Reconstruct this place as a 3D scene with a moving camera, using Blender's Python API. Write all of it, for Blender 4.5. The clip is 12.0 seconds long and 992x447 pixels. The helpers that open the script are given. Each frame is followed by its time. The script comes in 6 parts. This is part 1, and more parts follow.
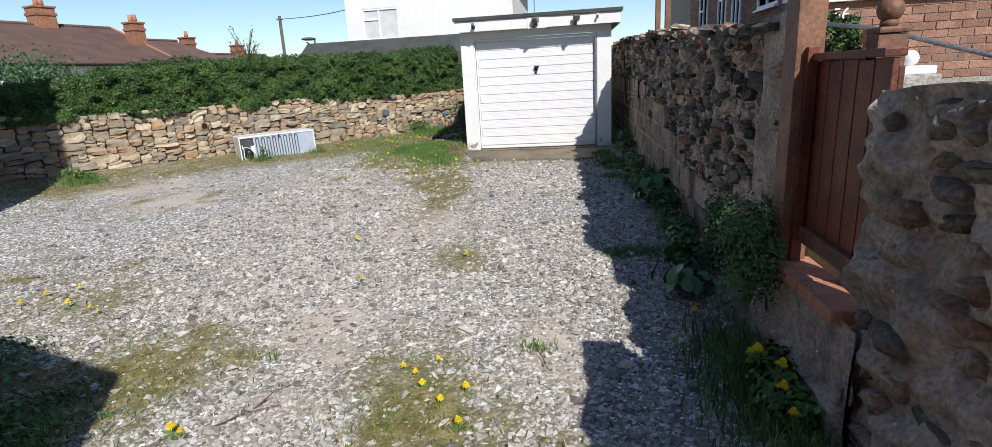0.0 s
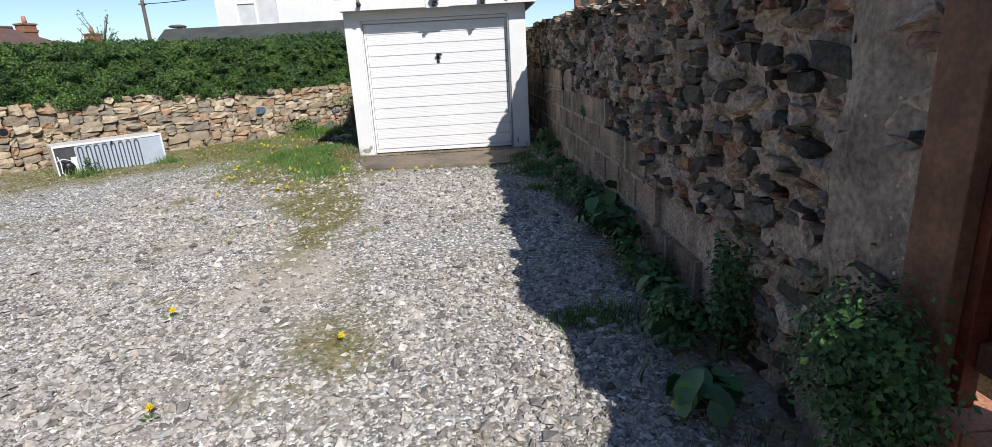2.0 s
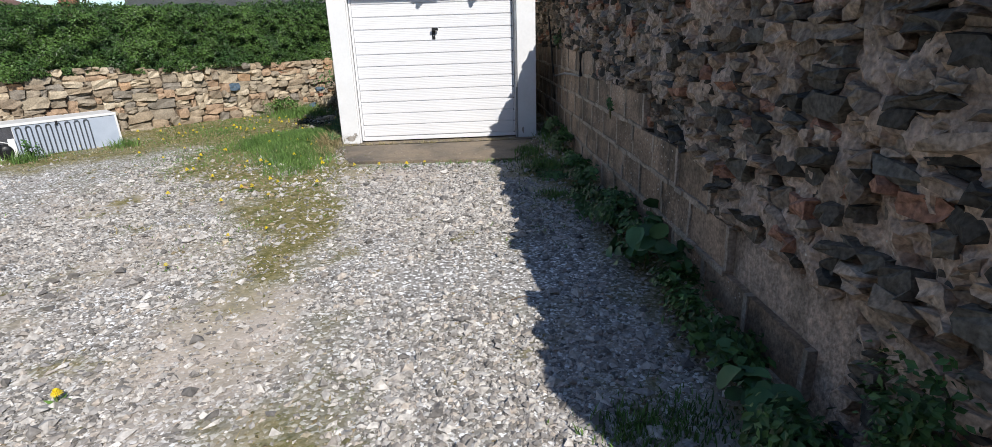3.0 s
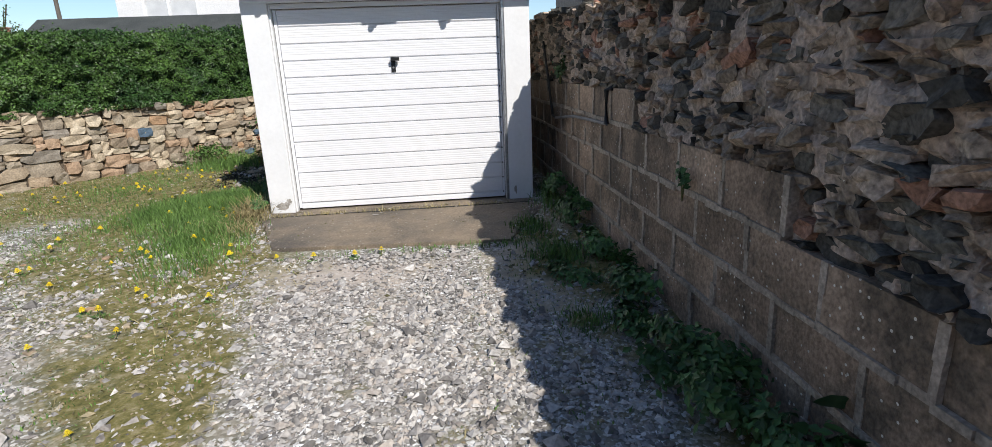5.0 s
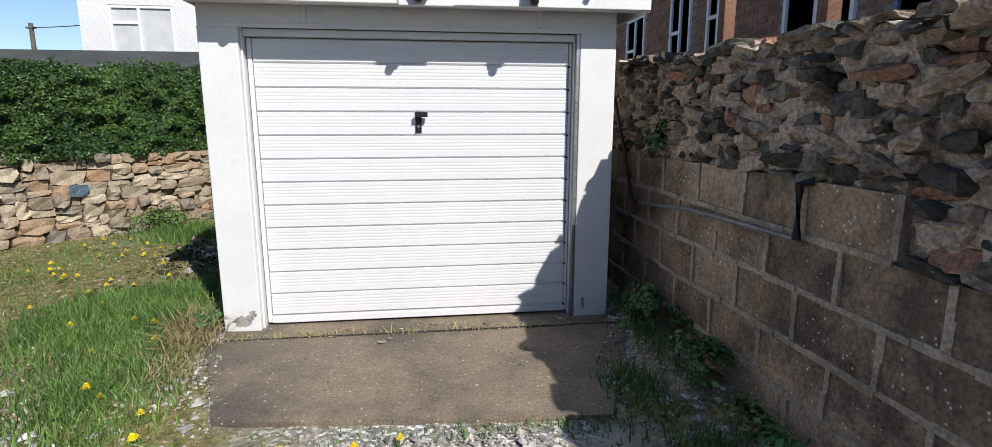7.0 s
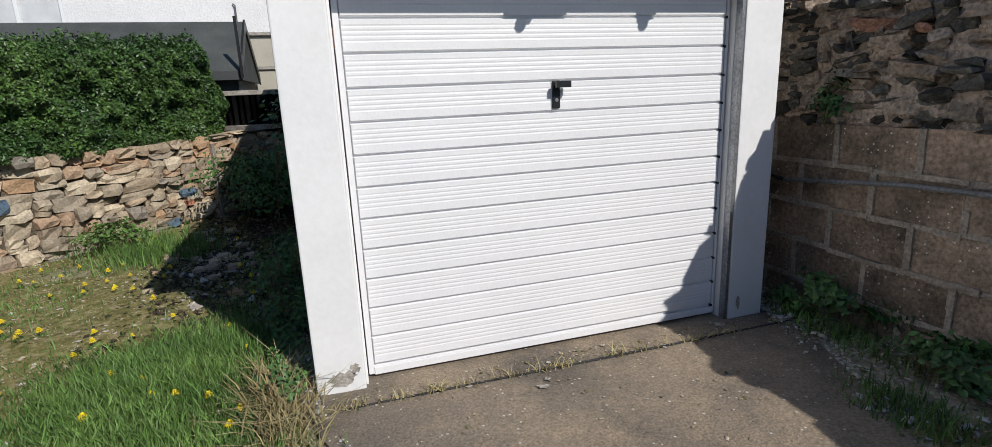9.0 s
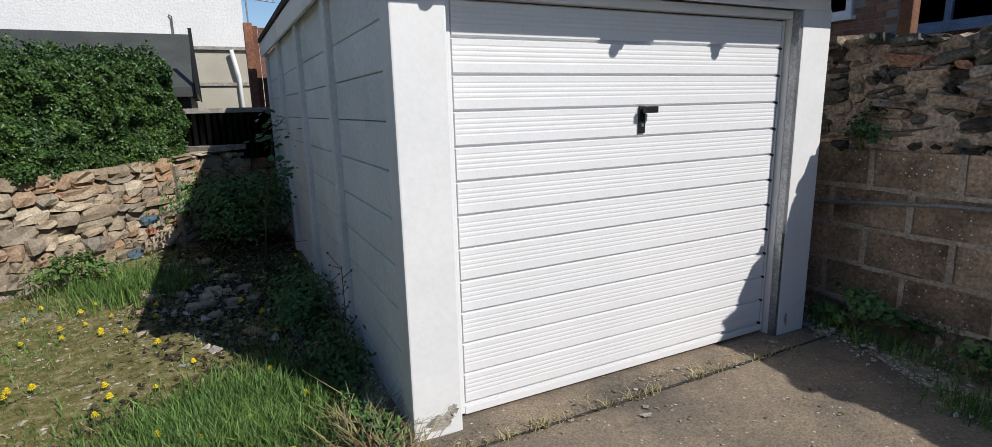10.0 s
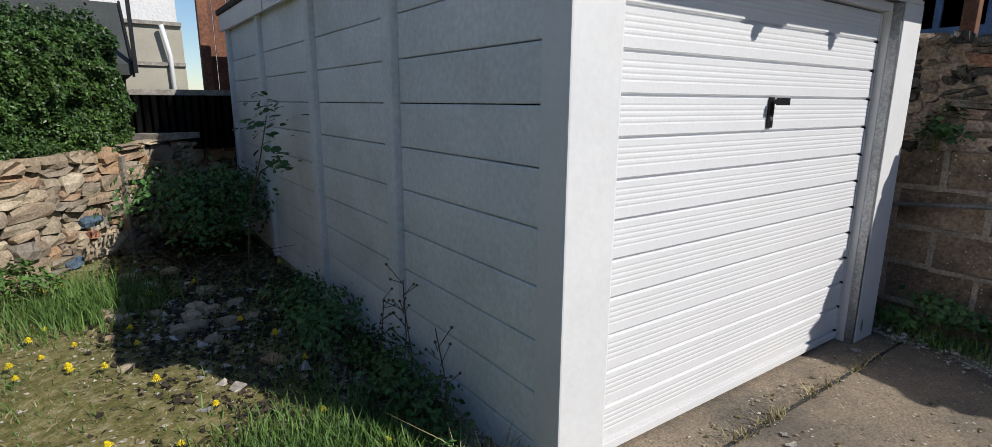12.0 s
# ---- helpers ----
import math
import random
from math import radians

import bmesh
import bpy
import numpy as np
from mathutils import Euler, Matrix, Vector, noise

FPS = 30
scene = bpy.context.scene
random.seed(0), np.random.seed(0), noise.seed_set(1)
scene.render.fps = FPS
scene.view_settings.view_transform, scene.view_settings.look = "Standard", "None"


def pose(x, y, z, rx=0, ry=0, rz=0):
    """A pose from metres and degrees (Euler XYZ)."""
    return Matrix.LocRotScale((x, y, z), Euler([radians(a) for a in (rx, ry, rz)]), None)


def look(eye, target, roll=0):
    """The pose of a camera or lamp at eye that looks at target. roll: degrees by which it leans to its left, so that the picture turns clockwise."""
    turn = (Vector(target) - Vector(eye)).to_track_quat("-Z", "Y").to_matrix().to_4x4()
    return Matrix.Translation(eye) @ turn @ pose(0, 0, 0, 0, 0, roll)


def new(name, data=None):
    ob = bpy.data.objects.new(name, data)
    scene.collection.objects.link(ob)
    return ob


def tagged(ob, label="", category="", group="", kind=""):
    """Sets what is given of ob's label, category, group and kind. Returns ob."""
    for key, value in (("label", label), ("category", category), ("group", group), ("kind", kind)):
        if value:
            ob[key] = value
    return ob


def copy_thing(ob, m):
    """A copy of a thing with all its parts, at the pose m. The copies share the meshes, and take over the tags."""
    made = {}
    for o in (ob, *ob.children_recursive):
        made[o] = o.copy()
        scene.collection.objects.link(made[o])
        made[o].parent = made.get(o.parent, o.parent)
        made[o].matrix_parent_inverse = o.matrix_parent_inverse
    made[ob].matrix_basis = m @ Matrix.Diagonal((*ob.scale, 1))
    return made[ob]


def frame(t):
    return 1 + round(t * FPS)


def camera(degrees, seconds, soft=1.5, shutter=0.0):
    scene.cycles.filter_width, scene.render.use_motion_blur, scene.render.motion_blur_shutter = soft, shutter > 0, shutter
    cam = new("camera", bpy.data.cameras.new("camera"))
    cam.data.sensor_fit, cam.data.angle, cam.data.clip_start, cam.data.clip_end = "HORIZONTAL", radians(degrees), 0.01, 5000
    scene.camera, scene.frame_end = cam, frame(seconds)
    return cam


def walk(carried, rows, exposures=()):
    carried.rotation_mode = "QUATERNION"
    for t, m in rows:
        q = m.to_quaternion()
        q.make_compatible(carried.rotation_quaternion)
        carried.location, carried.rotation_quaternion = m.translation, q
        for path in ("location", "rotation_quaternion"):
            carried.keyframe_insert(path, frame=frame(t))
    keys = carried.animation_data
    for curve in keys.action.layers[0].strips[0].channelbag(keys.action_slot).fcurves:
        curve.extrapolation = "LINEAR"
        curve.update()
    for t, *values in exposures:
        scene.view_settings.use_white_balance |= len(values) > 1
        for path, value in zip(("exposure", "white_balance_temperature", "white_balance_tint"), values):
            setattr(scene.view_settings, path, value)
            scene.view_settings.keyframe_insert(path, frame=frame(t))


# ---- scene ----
cam = camera(84.0, 12.0, soft=0.75)
METRES, EYE, TILT, LEAN, TURN = 10.1, 1.5, 0.0, 0.0, 8.2
ROWS = [
    (0.0, 0.0, 0.0, 0.0, -0.82, -14.98, 3.08),
    (0.5, 0.0029, 0.0351, -0.0005, -3.43, -16.47, 3.49),
    (1.0, 0.0052, 0.0716, 0.0003, -4.78, -16.78, 2.97),
    (1.5, 0.0055, 0.1104, 0.0011, -8.8, -15.92, 1.09),
    (2.0, 0.0128, 0.1544, -0.0068, -10.54, -16.1, 3.1),
    (2.5, 0.0174, 0.2054, -0.0045, -10.73, -19.0, 2.53),
    (3.0, 0.0193, 0.2541, -0.0012, -11.07, -18.61, 1.81),
    (3.5, 0.0264, 0.3026, -0.0003, -10.86, -16.45, 2.01),
    (5.5, 0.0481, 0.4969, 0.0028, -17.04, -15.45, 2.01),
    (6.0, 0.0509, 0.545, 0.0077, -19.17, -12.99, 1.81),
    (6.5, 0.0454, 0.5907, 0.008, -15.09, -10.69, 0.6),
    (8.5, -0.0326, 0.7223, 0.0104, -22.35, -11.92, -0.59),
    (9.0, -0.0654, 0.7541, 0.0107, -25.86, -13.76, 2.35),
    (9.5, -0.1032, 0.7801, 0.0104, -30.82, -12.88, 1.83),
    (10.0, -0.1345, 0.8054, 0.0147, -34.67, -11.95, 1.44),
    (10.5, -0.1588, 0.8317, 0.0177, -37.18, -6.82, 2.19),
    (11.0, -0.1824, 0.8475, 0.0161, -44.38, -6.14, 0.83),
    (11.5, -0.188, 0.8693, 0.011, -46.38, -10.86, -1.65),
    (12.0, -0.1766, 0.8953, 0.0106, -43.25, -12.42, -0.29),
]
walk(cam, [(t, pose(0, 0, EYE, TILT, LEAN, TURN) @ pose(METRES * x, METRES * y, METRES * z, 90 + pitch, roll, yaw)) for t, x, y, z, yaw, pitch, roll in ROWS],
     exposures=((0.0, 0.31), (3.5, 0.31), (6.0, 0.3), (7.5, 0.2), (9.0, 0.03), (12.0, 0.03)))

# ---- world, sun ----
SUN = Vector((1.0, -1.95, 1.85)).normalized()
world = bpy.data.worlds.new("world")
scene.world = world
world.use_nodes = True
wt = world.node_tree
sky = wt.nodes.new("ShaderNodeTexSky")
sky.sky_type = 'NISHITA'
sky.sun_disc = False
sky.sun_elevation = math.asin(SUN.z)
sky.sun_rotation = math.atan2(SUN.x, SUN.y)
sky.dust_density, sky.ozone_density, sky.air_density = 0.15, 4.0, 1.0
wt.nodes["Background"].inputs[1].default_value = 0.105
wt.links.new(sky.outputs[0], wt.nodes["Background"].inputs[0])
sun = new("sun", bpy.data.lights.new("sun", "SUN"))
sun.data.energy, sun.data.angle, sun.data.color = 4.3, radians(0.53), (1.0, 0.962, 0.91)
sun.matrix_world = look((0, 0, 30), Vector((0, 0, 30)) - SUN)


# ---- materials ----
def material(name, c1, c2=None, rough=0.85, scale=5.0, fine=70.0, bump=0.25, grain=0.35, metal=0.0, rnd=0.0, island=0.0, dirt=None, dirt_scale=3.0, dirt_amount=0.5, dist=0.01, spec=0.4, flecks=None, dirt_range=(0.5, 0.68)):
    """Two-scale noise between two colours, fine grain, optional stains, per-piece variation and bump."""
    m = bpy.data.materials.new(name)
    m.use_nodes = True
    nt = m.node_tree
    n, l = nt.nodes, nt.links
    bsdf = n["Principled BSDF"]
    bsdf.inputs["Roughness"].default_value = rough
    bsdf.inputs["Metallic"].default_value = metal
    bsdf.inputs["Specular IOR Level"].default_value = spec
    c2 = c2 or tuple(v * 0.7 for v in c1)
    geo = n.new("ShaderNodeNewGeometry")
    pos = geo.outputs["Position"]
    big = n.new("ShaderNodeTexNoise")
    big.inputs["Scale"].default_value, big.inputs["Detail"].default_value = scale, 4
    l.new(pos, big.inputs["Vector"])
    ramp = n.new("ShaderNodeValToRGB")
    ramp.color_ramp.elements[0].position, ramp.color_ramp.elements[1].position = 0.35, 0.65
    ramp.color_ramp.elements[0].color, ramp.color_ramp.elements[1].color = (*c2, 1), (*c1, 1)
    l.new(big.outputs[0], ramp.inputs[0])
    col = ramp.outputs[0]
    if dirt:
        st = n.new("ShaderNodeTexNoise")
        st.inputs["Scale"].default_value, st.inputs["Detail"].default_value, st.inputs["Roughness"].default_value = dirt_scale, 6, 0.7
        l.new(pos, st.inputs["Vector"])
        mr = n.new("ShaderNodeMapRange")
        mr.inputs[1].default_value, mr.inputs[2].default_value, mr.inputs[4].default_value = dirt_range[0], dirt_range[1], dirt_amount
        l.new(st.outputs[0], mr.inputs[0])
        mx = n.new("ShaderNodeMix")
        mx.data_type = 'RGBA'
        l.new(mr.outputs[0], mx.inputs[0])
        l.new(col, mx.inputs[6])
        mx.inputs[7].default_value = (*dirt, 1)
        col = mx.outputs[2]
    if flecks:
        fv = n.new("ShaderNodeTexVoronoi")
        fv.inputs["Scale"].default_value, fv.inputs["Randomness"].default_value = flecks[1], 1.0
        l.new(pos, fv.inputs["Vector"])
        fs = n.new("ShaderNodeSeparateColor")
        l.new(fv.outputs["Color"], fs.inputs[0])
        near = n.new("ShaderNodeMath")
        near.operation = 'LESS_THAN'
        near.inputs[1].default_value = 0.22
        l.new(fv.outputs["Distance"], near.inputs[0])
        some = n.new("ShaderNodeMath")
        some.operation = 'GREATER_THAN'
        some.inputs[1].default_value = flecks[2]
        l.new(fs.outputs[0], some.inputs[0])
        both = n.new("ShaderNodeMath")
        both.operation = 'MULTIPLY'
        l.new(near.outputs[0], both.inputs[0])
        l.new(some.outputs[0], both.inputs[1])
        fm = n.new("ShaderNodeMix")
        fm.data_type = 'RGBA'
        l.new(both.outputs[0], fm.inputs[0])
        l.new(col, fm.inputs[6])
        fm.inputs[7].default_value = (*flecks[0], 1)
        col = fm.outputs[2]
    fin = n.new("ShaderNodeTexNoise")
    fin.inputs["Scale"].default_value, fin.inputs["Detail"].default_value = fine, 3
    l.new(pos, fin.inputs["Vector"])
    gr = n.new("ShaderNodeMapRange")
    gr.inputs[1].default_value, gr.inputs[2].default_value = 0.3, 0.7
    gr.inputs[3].default_value, gr.inputs[4].default_value = 1 - grain, 1 + grain * 0.6
    l.new(fin.outputs[0], gr.inputs[0])
    val = gr.outputs[0]
    if rnd or island:
        if rnd:
            src = n.new("ShaderNodeObjectInfo").outputs["Random"]
        else:
            src = geo.outputs["Random Per Island"]
        rr = n.new("ShaderNodeMapRange")
        k = rnd or island
        rr.inputs[3].default_value, rr.inputs[4].default_value = 1 - k, 1 + k
        l.new(src, rr.inputs[0])
        mu = n.new("ShaderNodeMath")
        mu.operation = 'MULTIPLY'
        l.new(val, mu.inputs[0])
        l.new(rr.outputs[0], mu.inputs[1])
        val = mu.outputs[0]
    hsv = n.new("ShaderNodeHueSaturation")
    l.new(val, hsv.inputs["Value"])
    l.new(col, hsv.inputs["Color"])
    l.new(hsv.outputs[0], bsdf.inputs["Base Color"])
    if bump:
        b = n.new("ShaderNodeBump")
        b.inputs["Strength"].default_value, b.inputs["Distance"].default_value = bump, dist
        l.new(fin.outputs[0], b.inputs["Height"])
        l.new(b.outputs[0], bsdf.inputs["Normal"])
    return m


def stone_material(name, colours, grain=0.4, rough=0.9, bump=0.6, island=False, scale=9.0, lichen=None):
    """Stone whose colour is picked from a row of colours, piece by piece."""
    m = material(name, (1, 1, 1), (0.72, 0.70, 0.68), rough=rough, scale=scale, fine=55, bump=bump, grain=grain, dirt=lichen, dirt_scale=7, dirt_amount=0.7)
    nt = m.node_tree
    n, l = nt.nodes, nt.links
    if island:
        src = n.new("ShaderNodeNewGeometry").outputs["Random Per Island"]
    else:
        src = n.new("ShaderNodeObjectInfo").outputs["Random"]
    r = n.new("ShaderNodeValToRGB")
    r.color_ramp.interpolation = 'CONSTANT'
    for i, c in enumerate(colours):
        e = r.color_ramp.elements[0] if i == 0 else r.color_ramp.elements.new(i / len(colours))
        e.position, e.color = i / len(colours), (*c, 1)
    while len(r.color_ramp.elements) > len(colours):
        r.color_ramp.elements.remove(r.color_ramp.elements[-1])
    l.new(src, r.inputs[0])
    hsv = [x for x in n if x.type == 'HUE_SAT'][0]
    mx = n.new("ShaderNodeMix")
    mx.data_type, mx.blend_type = 'RGBA', 'MULTIPLY'
    mx.inputs[0].default_value = 1
    l.new(hsv.outputs[0], mx.inputs[6])
    l.new(r.outputs[0], mx.inputs[7])
    l.new(mx.outputs[2], n["Principled BSDF"].inputs["Base Color"])
    return m


def leaf_material(name, c1, c2, rough=0.45, k=0.45):
    return material(name, c1, c2, rough=rough, scale=2.5, fine=20, bump=0, grain=0.15, island=k, spec=0.35)


M_WHITE = material("white_masonry_paint", (0.75, 0.75, 0.75), (0.71, 0.71, 0.71), rough=0.55, scale=3, fine=30, bump=0.1, grain=0.03, dirt=(0.55, 0.53, 0.48), dirt_scale=5, dirt_amount=0.15)
M_PANEL = material("whitewashed_concrete_panel", (0.79, 0.81, 0.81), (0.70, 0.73, 0.73), rough=0.85, scale=2.2, fine=40, bump=0.3, grain=0.10, dirt=(0.42, 0.45, 0.38), dirt_scale=2.4, dirt_amount=0.28, rnd=0.04)
M_DOOR = material("white_enamelled_steel", (0.75, 0.75, 0.76), (0.72, 0.72, 0.73), rough=0.35, scale=2, fine=90, bump=0.04, grain=0.04, dirt=(0.6, 0.58, 0.52), dirt_scale=4, dirt_amount=0.12)
M_UPVC = material("white_window_frame_plastic", (0.8, 0.8, 0.8), (0.76, 0.76, 0.76), rough=0.35, bump=0.02, grain=0.04)
M_FLAKE = material("bare_grey_concrete", (0.42, 0.39, 0.35), (0.26, 0.235, 0.20), scale=18, fine=80, bump=0.6, grain=0.3)
M_SLAB = material("weathered_concrete_slab", (0.20, 0.162, 0.122), (0.115, 0.098, 0.08), scale=1.3, fine=85, bump=0.6, grain=0.35, dirt=(0.31, 0.24, 0.165), dirt_scale=1.2, dirt_amount=0.8, dirt_range=(0.44, 0.62), flecks=((0.46, 0.43, 0.37), 38, 0.91))
M_FELT = material("dark_roofing_felt", (0.05, 0.05, 0.052), (0.03, 0.03, 0.03), rough=0.95, fine=120, bump=0.5)
M_GREYFELT = material("grey_mineral_felt", (0.075, 0.082, 0.078), (0.05, 0.055, 0.053), rough=0.95, scale=2, fine=60, bump=0.4)
M_BLACK = material("black_plastic", (0.015, 0.015, 0.016), (0.01, 0.01, 0.011), rough=0.4, bump=0.05)
M_GREYPL = material("grey_metal_housing", (0.22, 0.22, 0.22), (0.15, 0.15, 0.15), rough=0.45, bump=0.05)
M_STEEL = material("galvanised_steel", (0.42, 0.43, 0.44), (0.32, 0.33, 0.34), rough=0.4, metal=0.8, bump=0.1)
M_MORTAR_R = material("brown_lime_mortar", (0.62, 0.49, 0.39), (0.43, 0.34, 0.265), scale=5, fine=45, bump=1.0, grain=0.45, dirt=(0.15, 0.13, 0.095), dirt_scale=3.5, dirt_amount=0.7, dirt_range=(0.48, 0.66), dist=0.02, flecks=((0.66, 0.64, 0.55), 46, 0.93))
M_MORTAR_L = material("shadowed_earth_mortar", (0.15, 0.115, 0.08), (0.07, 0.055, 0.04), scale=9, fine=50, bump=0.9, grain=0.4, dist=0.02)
DARK = [(0.135, 0.127, 0.108), (0.40, 0.32, 0.25), (0.25, 0.225, 0.185), (0.51, 0.40, 0.31), (0.18, 0.175, 0.15), (0.09, 0.087, 0.075), (0.45, 0.25, 0.175), (0.34, 0.285, 0.225), (0.14, 0.132, 0.112), (0.55, 0.445, 0.345), (0.36, 0.30, 0.235), (0.08, 0.078, 0.068), (0.58, 0.47, 0.37), (0.28, 0.225, 0.17)]
M_EMBED = stone_material("half_buried_stone", [(0.30, 0.25, 0.19), (0.22, 0.19, 0.15), (0.36, 0.28, 0.21), (0.17, 0.15, 0.12), (0.33, 0.22, 0.155)], grain=0.5, bump=0.9, lichen=(0.45, 0.44, 0.36))
M_RUBBLE = stone_material("dark_rubble_stone", DARK, grain=0.5, bump=0.9, lichen=(0.5, 0.49, 0.42))
M_RUBBLE_I = stone_material("dark_rubble_stone_joined", DARK, grain=0.5, bump=0.9, island=True, lichen=(0.5, 0.49, 0.42))
TAN = [(0.46, 0.355, 0.245), (0.39, 0.31, 0.22), (0.56, 0.465, 0.335), (0.32, 0.255, 0.185), (0.48, 0.315, 0.19), (0.43, 0.36, 0.265), (0.60, 0.51, 0.38), (0.34, 0.285, 0.215), (0.29, 0.255, 0.21), (0.52, 0.425, 0.305), (0.43, 0.30, 0.20), (0.37, 0.31, 0.235)]
M_SAND = stone_material("tan_sandstone", TAN, grain=0.3, bump=0.7)
M_SAND_I = stone_material("tan_sandstone_joined", TAN, grain=0.3, bump=0.7, island=True)
M_BLUEST = material("blue_grey_slate_stone", (0.10, 0.16, 0.22), (0.07, 0.10, 0.14), scale=20, bump=0.5)
M_BLOCK = material("brown_concrete_block", (0.47, 0.34, 0.24), (0.28, 0.205, 0.142), scale=3.4, fine=55, bump=0.9, grain=0.4, rnd=0.22, dirt=(0.075, 0.063, 0.045), dirt_scale=2.2, dirt_amount=0.85, dirt_range=(0.46, 0.64), flecks=((0.68, 0.65, 0.57), 42, 0.90))
M_POINT = material("raised_mortar_pointing", (0.52, 0.435, 0.345), (0.37, 0.31, 0.245), scale=6, fine=60, bump=0.7, grain=0.35, dirt=(0.13, 0.12, 0.09), dirt_scale=3.2, dirt_amount=0.6, dirt_range=(0.48, 0.66))
M_RENDER = material("smeared_cement_render", (0.44, 0.36, 0.29), (0.26, 0.215, 0.175), scale=4.5, fine=45, bump=0.9, grain=0.4, dirt=(0.085, 0.08, 0.065), dirt_scale=4.2, dirt_amount=0.7, dirt_range=(0.5, 0.66), flecks=((0.58, 0.56, 0.48), 40, 0.93))
M_GATE = material("red_brown_stained_timber", (0.24, 0.058, 0.027), (0.11, 0.031, 0.016), rough=0.55, scale=5, fine=60, bump=0.35, grain=0.35, rnd=0.25, dirt=(0.06, 0.02, 0.012), dirt_scale=6, dirt_amount=0.5)
M_POST = material("orange_brown_timber_post", (0.225, 0.108, 0.062), (0.14, 0.066, 0.038), rough=0.6, scale=7, fine=55, bump=0.3, grain=0.3, rnd=0.1)
M_FENCE = material("weathered_brown_fence_timber", (0.24, 0.105, 0.06), (0.15, 0.065, 0.04), rough=0.8, scale=5, fine=40, bump=0.3, rnd=0.15)
M_SILL = material("terracotta_sill_tile", (0.46, 0.215, 0.135), (0.36, 0.16, 0.10), rough=0.8, scale=12, fine=80, bump=0.4, grain=0.25, rnd=0.12)
M_BRICK = material("red_brown_house_brick", (0.34, 0.185, 0.125), (0.24, 0.125, 0.085), rough=0.9, scale=7, fine=60, bump=0.5, rnd=0.25)
M_BRICK_I = material("red_brown_house_brick_joined", (0.34, 0.185, 0.125), (0.24, 0.125, 0.085), rough=0.9, scale=7, fine=60, bump=0.5, island=0.25)
M_BRICKMORTAR = material("pale_brick_mortar", (0.36, 0.32, 0.28), (0.28, 0.25, 0.22), bump=0.4)
M_CHIM = material("orange_chimney_brick", (0.36, 0.17, 0.10), (0.27, 0.12, 0.075), rough=0.9, scale=6, fine=20, bump=0.4, rnd=0.15)
M_TILE = material("brown_clay_roof_tile", (0.145, 0.085, 0.068), (0.105, 0.064, 0.052), rough=0.85, scale=1.2, fine=14, bump=0.5, grain=0.22, rnd=0.15)
M_ROUGHCAST = material("white_roughcast_render", (0.78, 0.775, 0.765), (0.71, 0.705, 0.70), rough=0.9, scale=1.2, fine=34, bump=0.7, grain=0.06, dist=0.014)
M_GLASS = material("dark_window_glass", (0.11, 0.13, 0.15), (0.07, 0.085, 0.10), rough=0.06, bump=0, grain=0.05, spec=0.8)
M_BLIND = material("pale_vertical_blind", (0.62, 0.63, 0.63), (0.52, 0.53, 0.54), rough=0.7, scale=3, bump=0.05, grain=0.06)
M_BLUEFR = material("blue_grey_painted_timber", (0.16, 0.24, 0.36), (0.11, 0.17, 0.27), rough=0.5, bump=0.1)
M_SHEET = material("beige_board_sheet", (0.46, 0.43, 0.35), (0.40, 0.37, 0.30), rough=0.85, scale=2, bump=0.15, grain=0.1)
M_CORR = material("dark_corrugated_sheet", (0.06, 0.06, 0.062), (0.04, 0.04, 0.042), rough=0.7, bump=0.2)
M_FRIDGE = material("white_appliance_enamel", (0.78, 0.78, 0.78), (0.72, 0.72, 0.71), rough=0.3, bump=0.03, grain=0.04, dirt=(0.5, 0.48, 0.42), dirt_amount=0.2)
M_FRBACK = material("grey_galvanised_back_panel", (0.42, 0.47, 0.55), (0.37, 0.42, 0.50), rough=0.5, metal=0.0, bump=0.02, grain=0.04)
M_TUBE = material("grey_condenser_tube", (0.10, 0.11, 0.13), (0.07, 0.08, 0.095), rough=0.5, metal=0.2, bump=0)
M_BAYSHADE = material("motor_bay_shade", (0.09, 0.09, 0.10), (0.06, 0.06, 0.07), rough=0.5, metal=0.3, bump=0)
M_HEDGE = leaf_material("privet_leaf", (0.072, 0.135, 0.030), (0.028, 0.066, 0.017), rough=0.4, k=0.7)
M_HCORE = material("hedge_gap_shade", (0.018, 0.028, 0.012), (0.010, 0.016, 0.007), bump=0.6)
M_GRASS = leaf_material("grass_blade", (0.125, 0.215, 0.05), (0.07, 0.14, 0.03), rough=0.6, k=0.45)
M_DRY = leaf_material("dry_grass_blade", (0.36, 0.31, 0.16), (0.24, 0.19, 0.09), rough=0.8, k=0.35)
M_WEED = leaf_material("weed_leaf", (0.08, 0.175, 0.045), (0.04, 0.095, 0.025), k=0.5)
M_DOCK = leaf_material("broad_dock_leaf", (0.085, 0.19, 0.075), (0.05, 0.12, 0.045), k=0.3)
M_YELLOW = material("dandelion_yellow", (0.85, 0.68, 0.015), (0.78, 0.56, 0.008), rough=0.7, bump=0, grain=0.1)
M_STEM = material("pale_green_stem", (0.16, 0.20, 0.06), (0.13, 0.12, 0.05), bump=0)
M_TWIG = material("dry_brown_twig", (0.16, 0.11, 0.07), (0.09, 0.06, 0.04), bump=0.3)
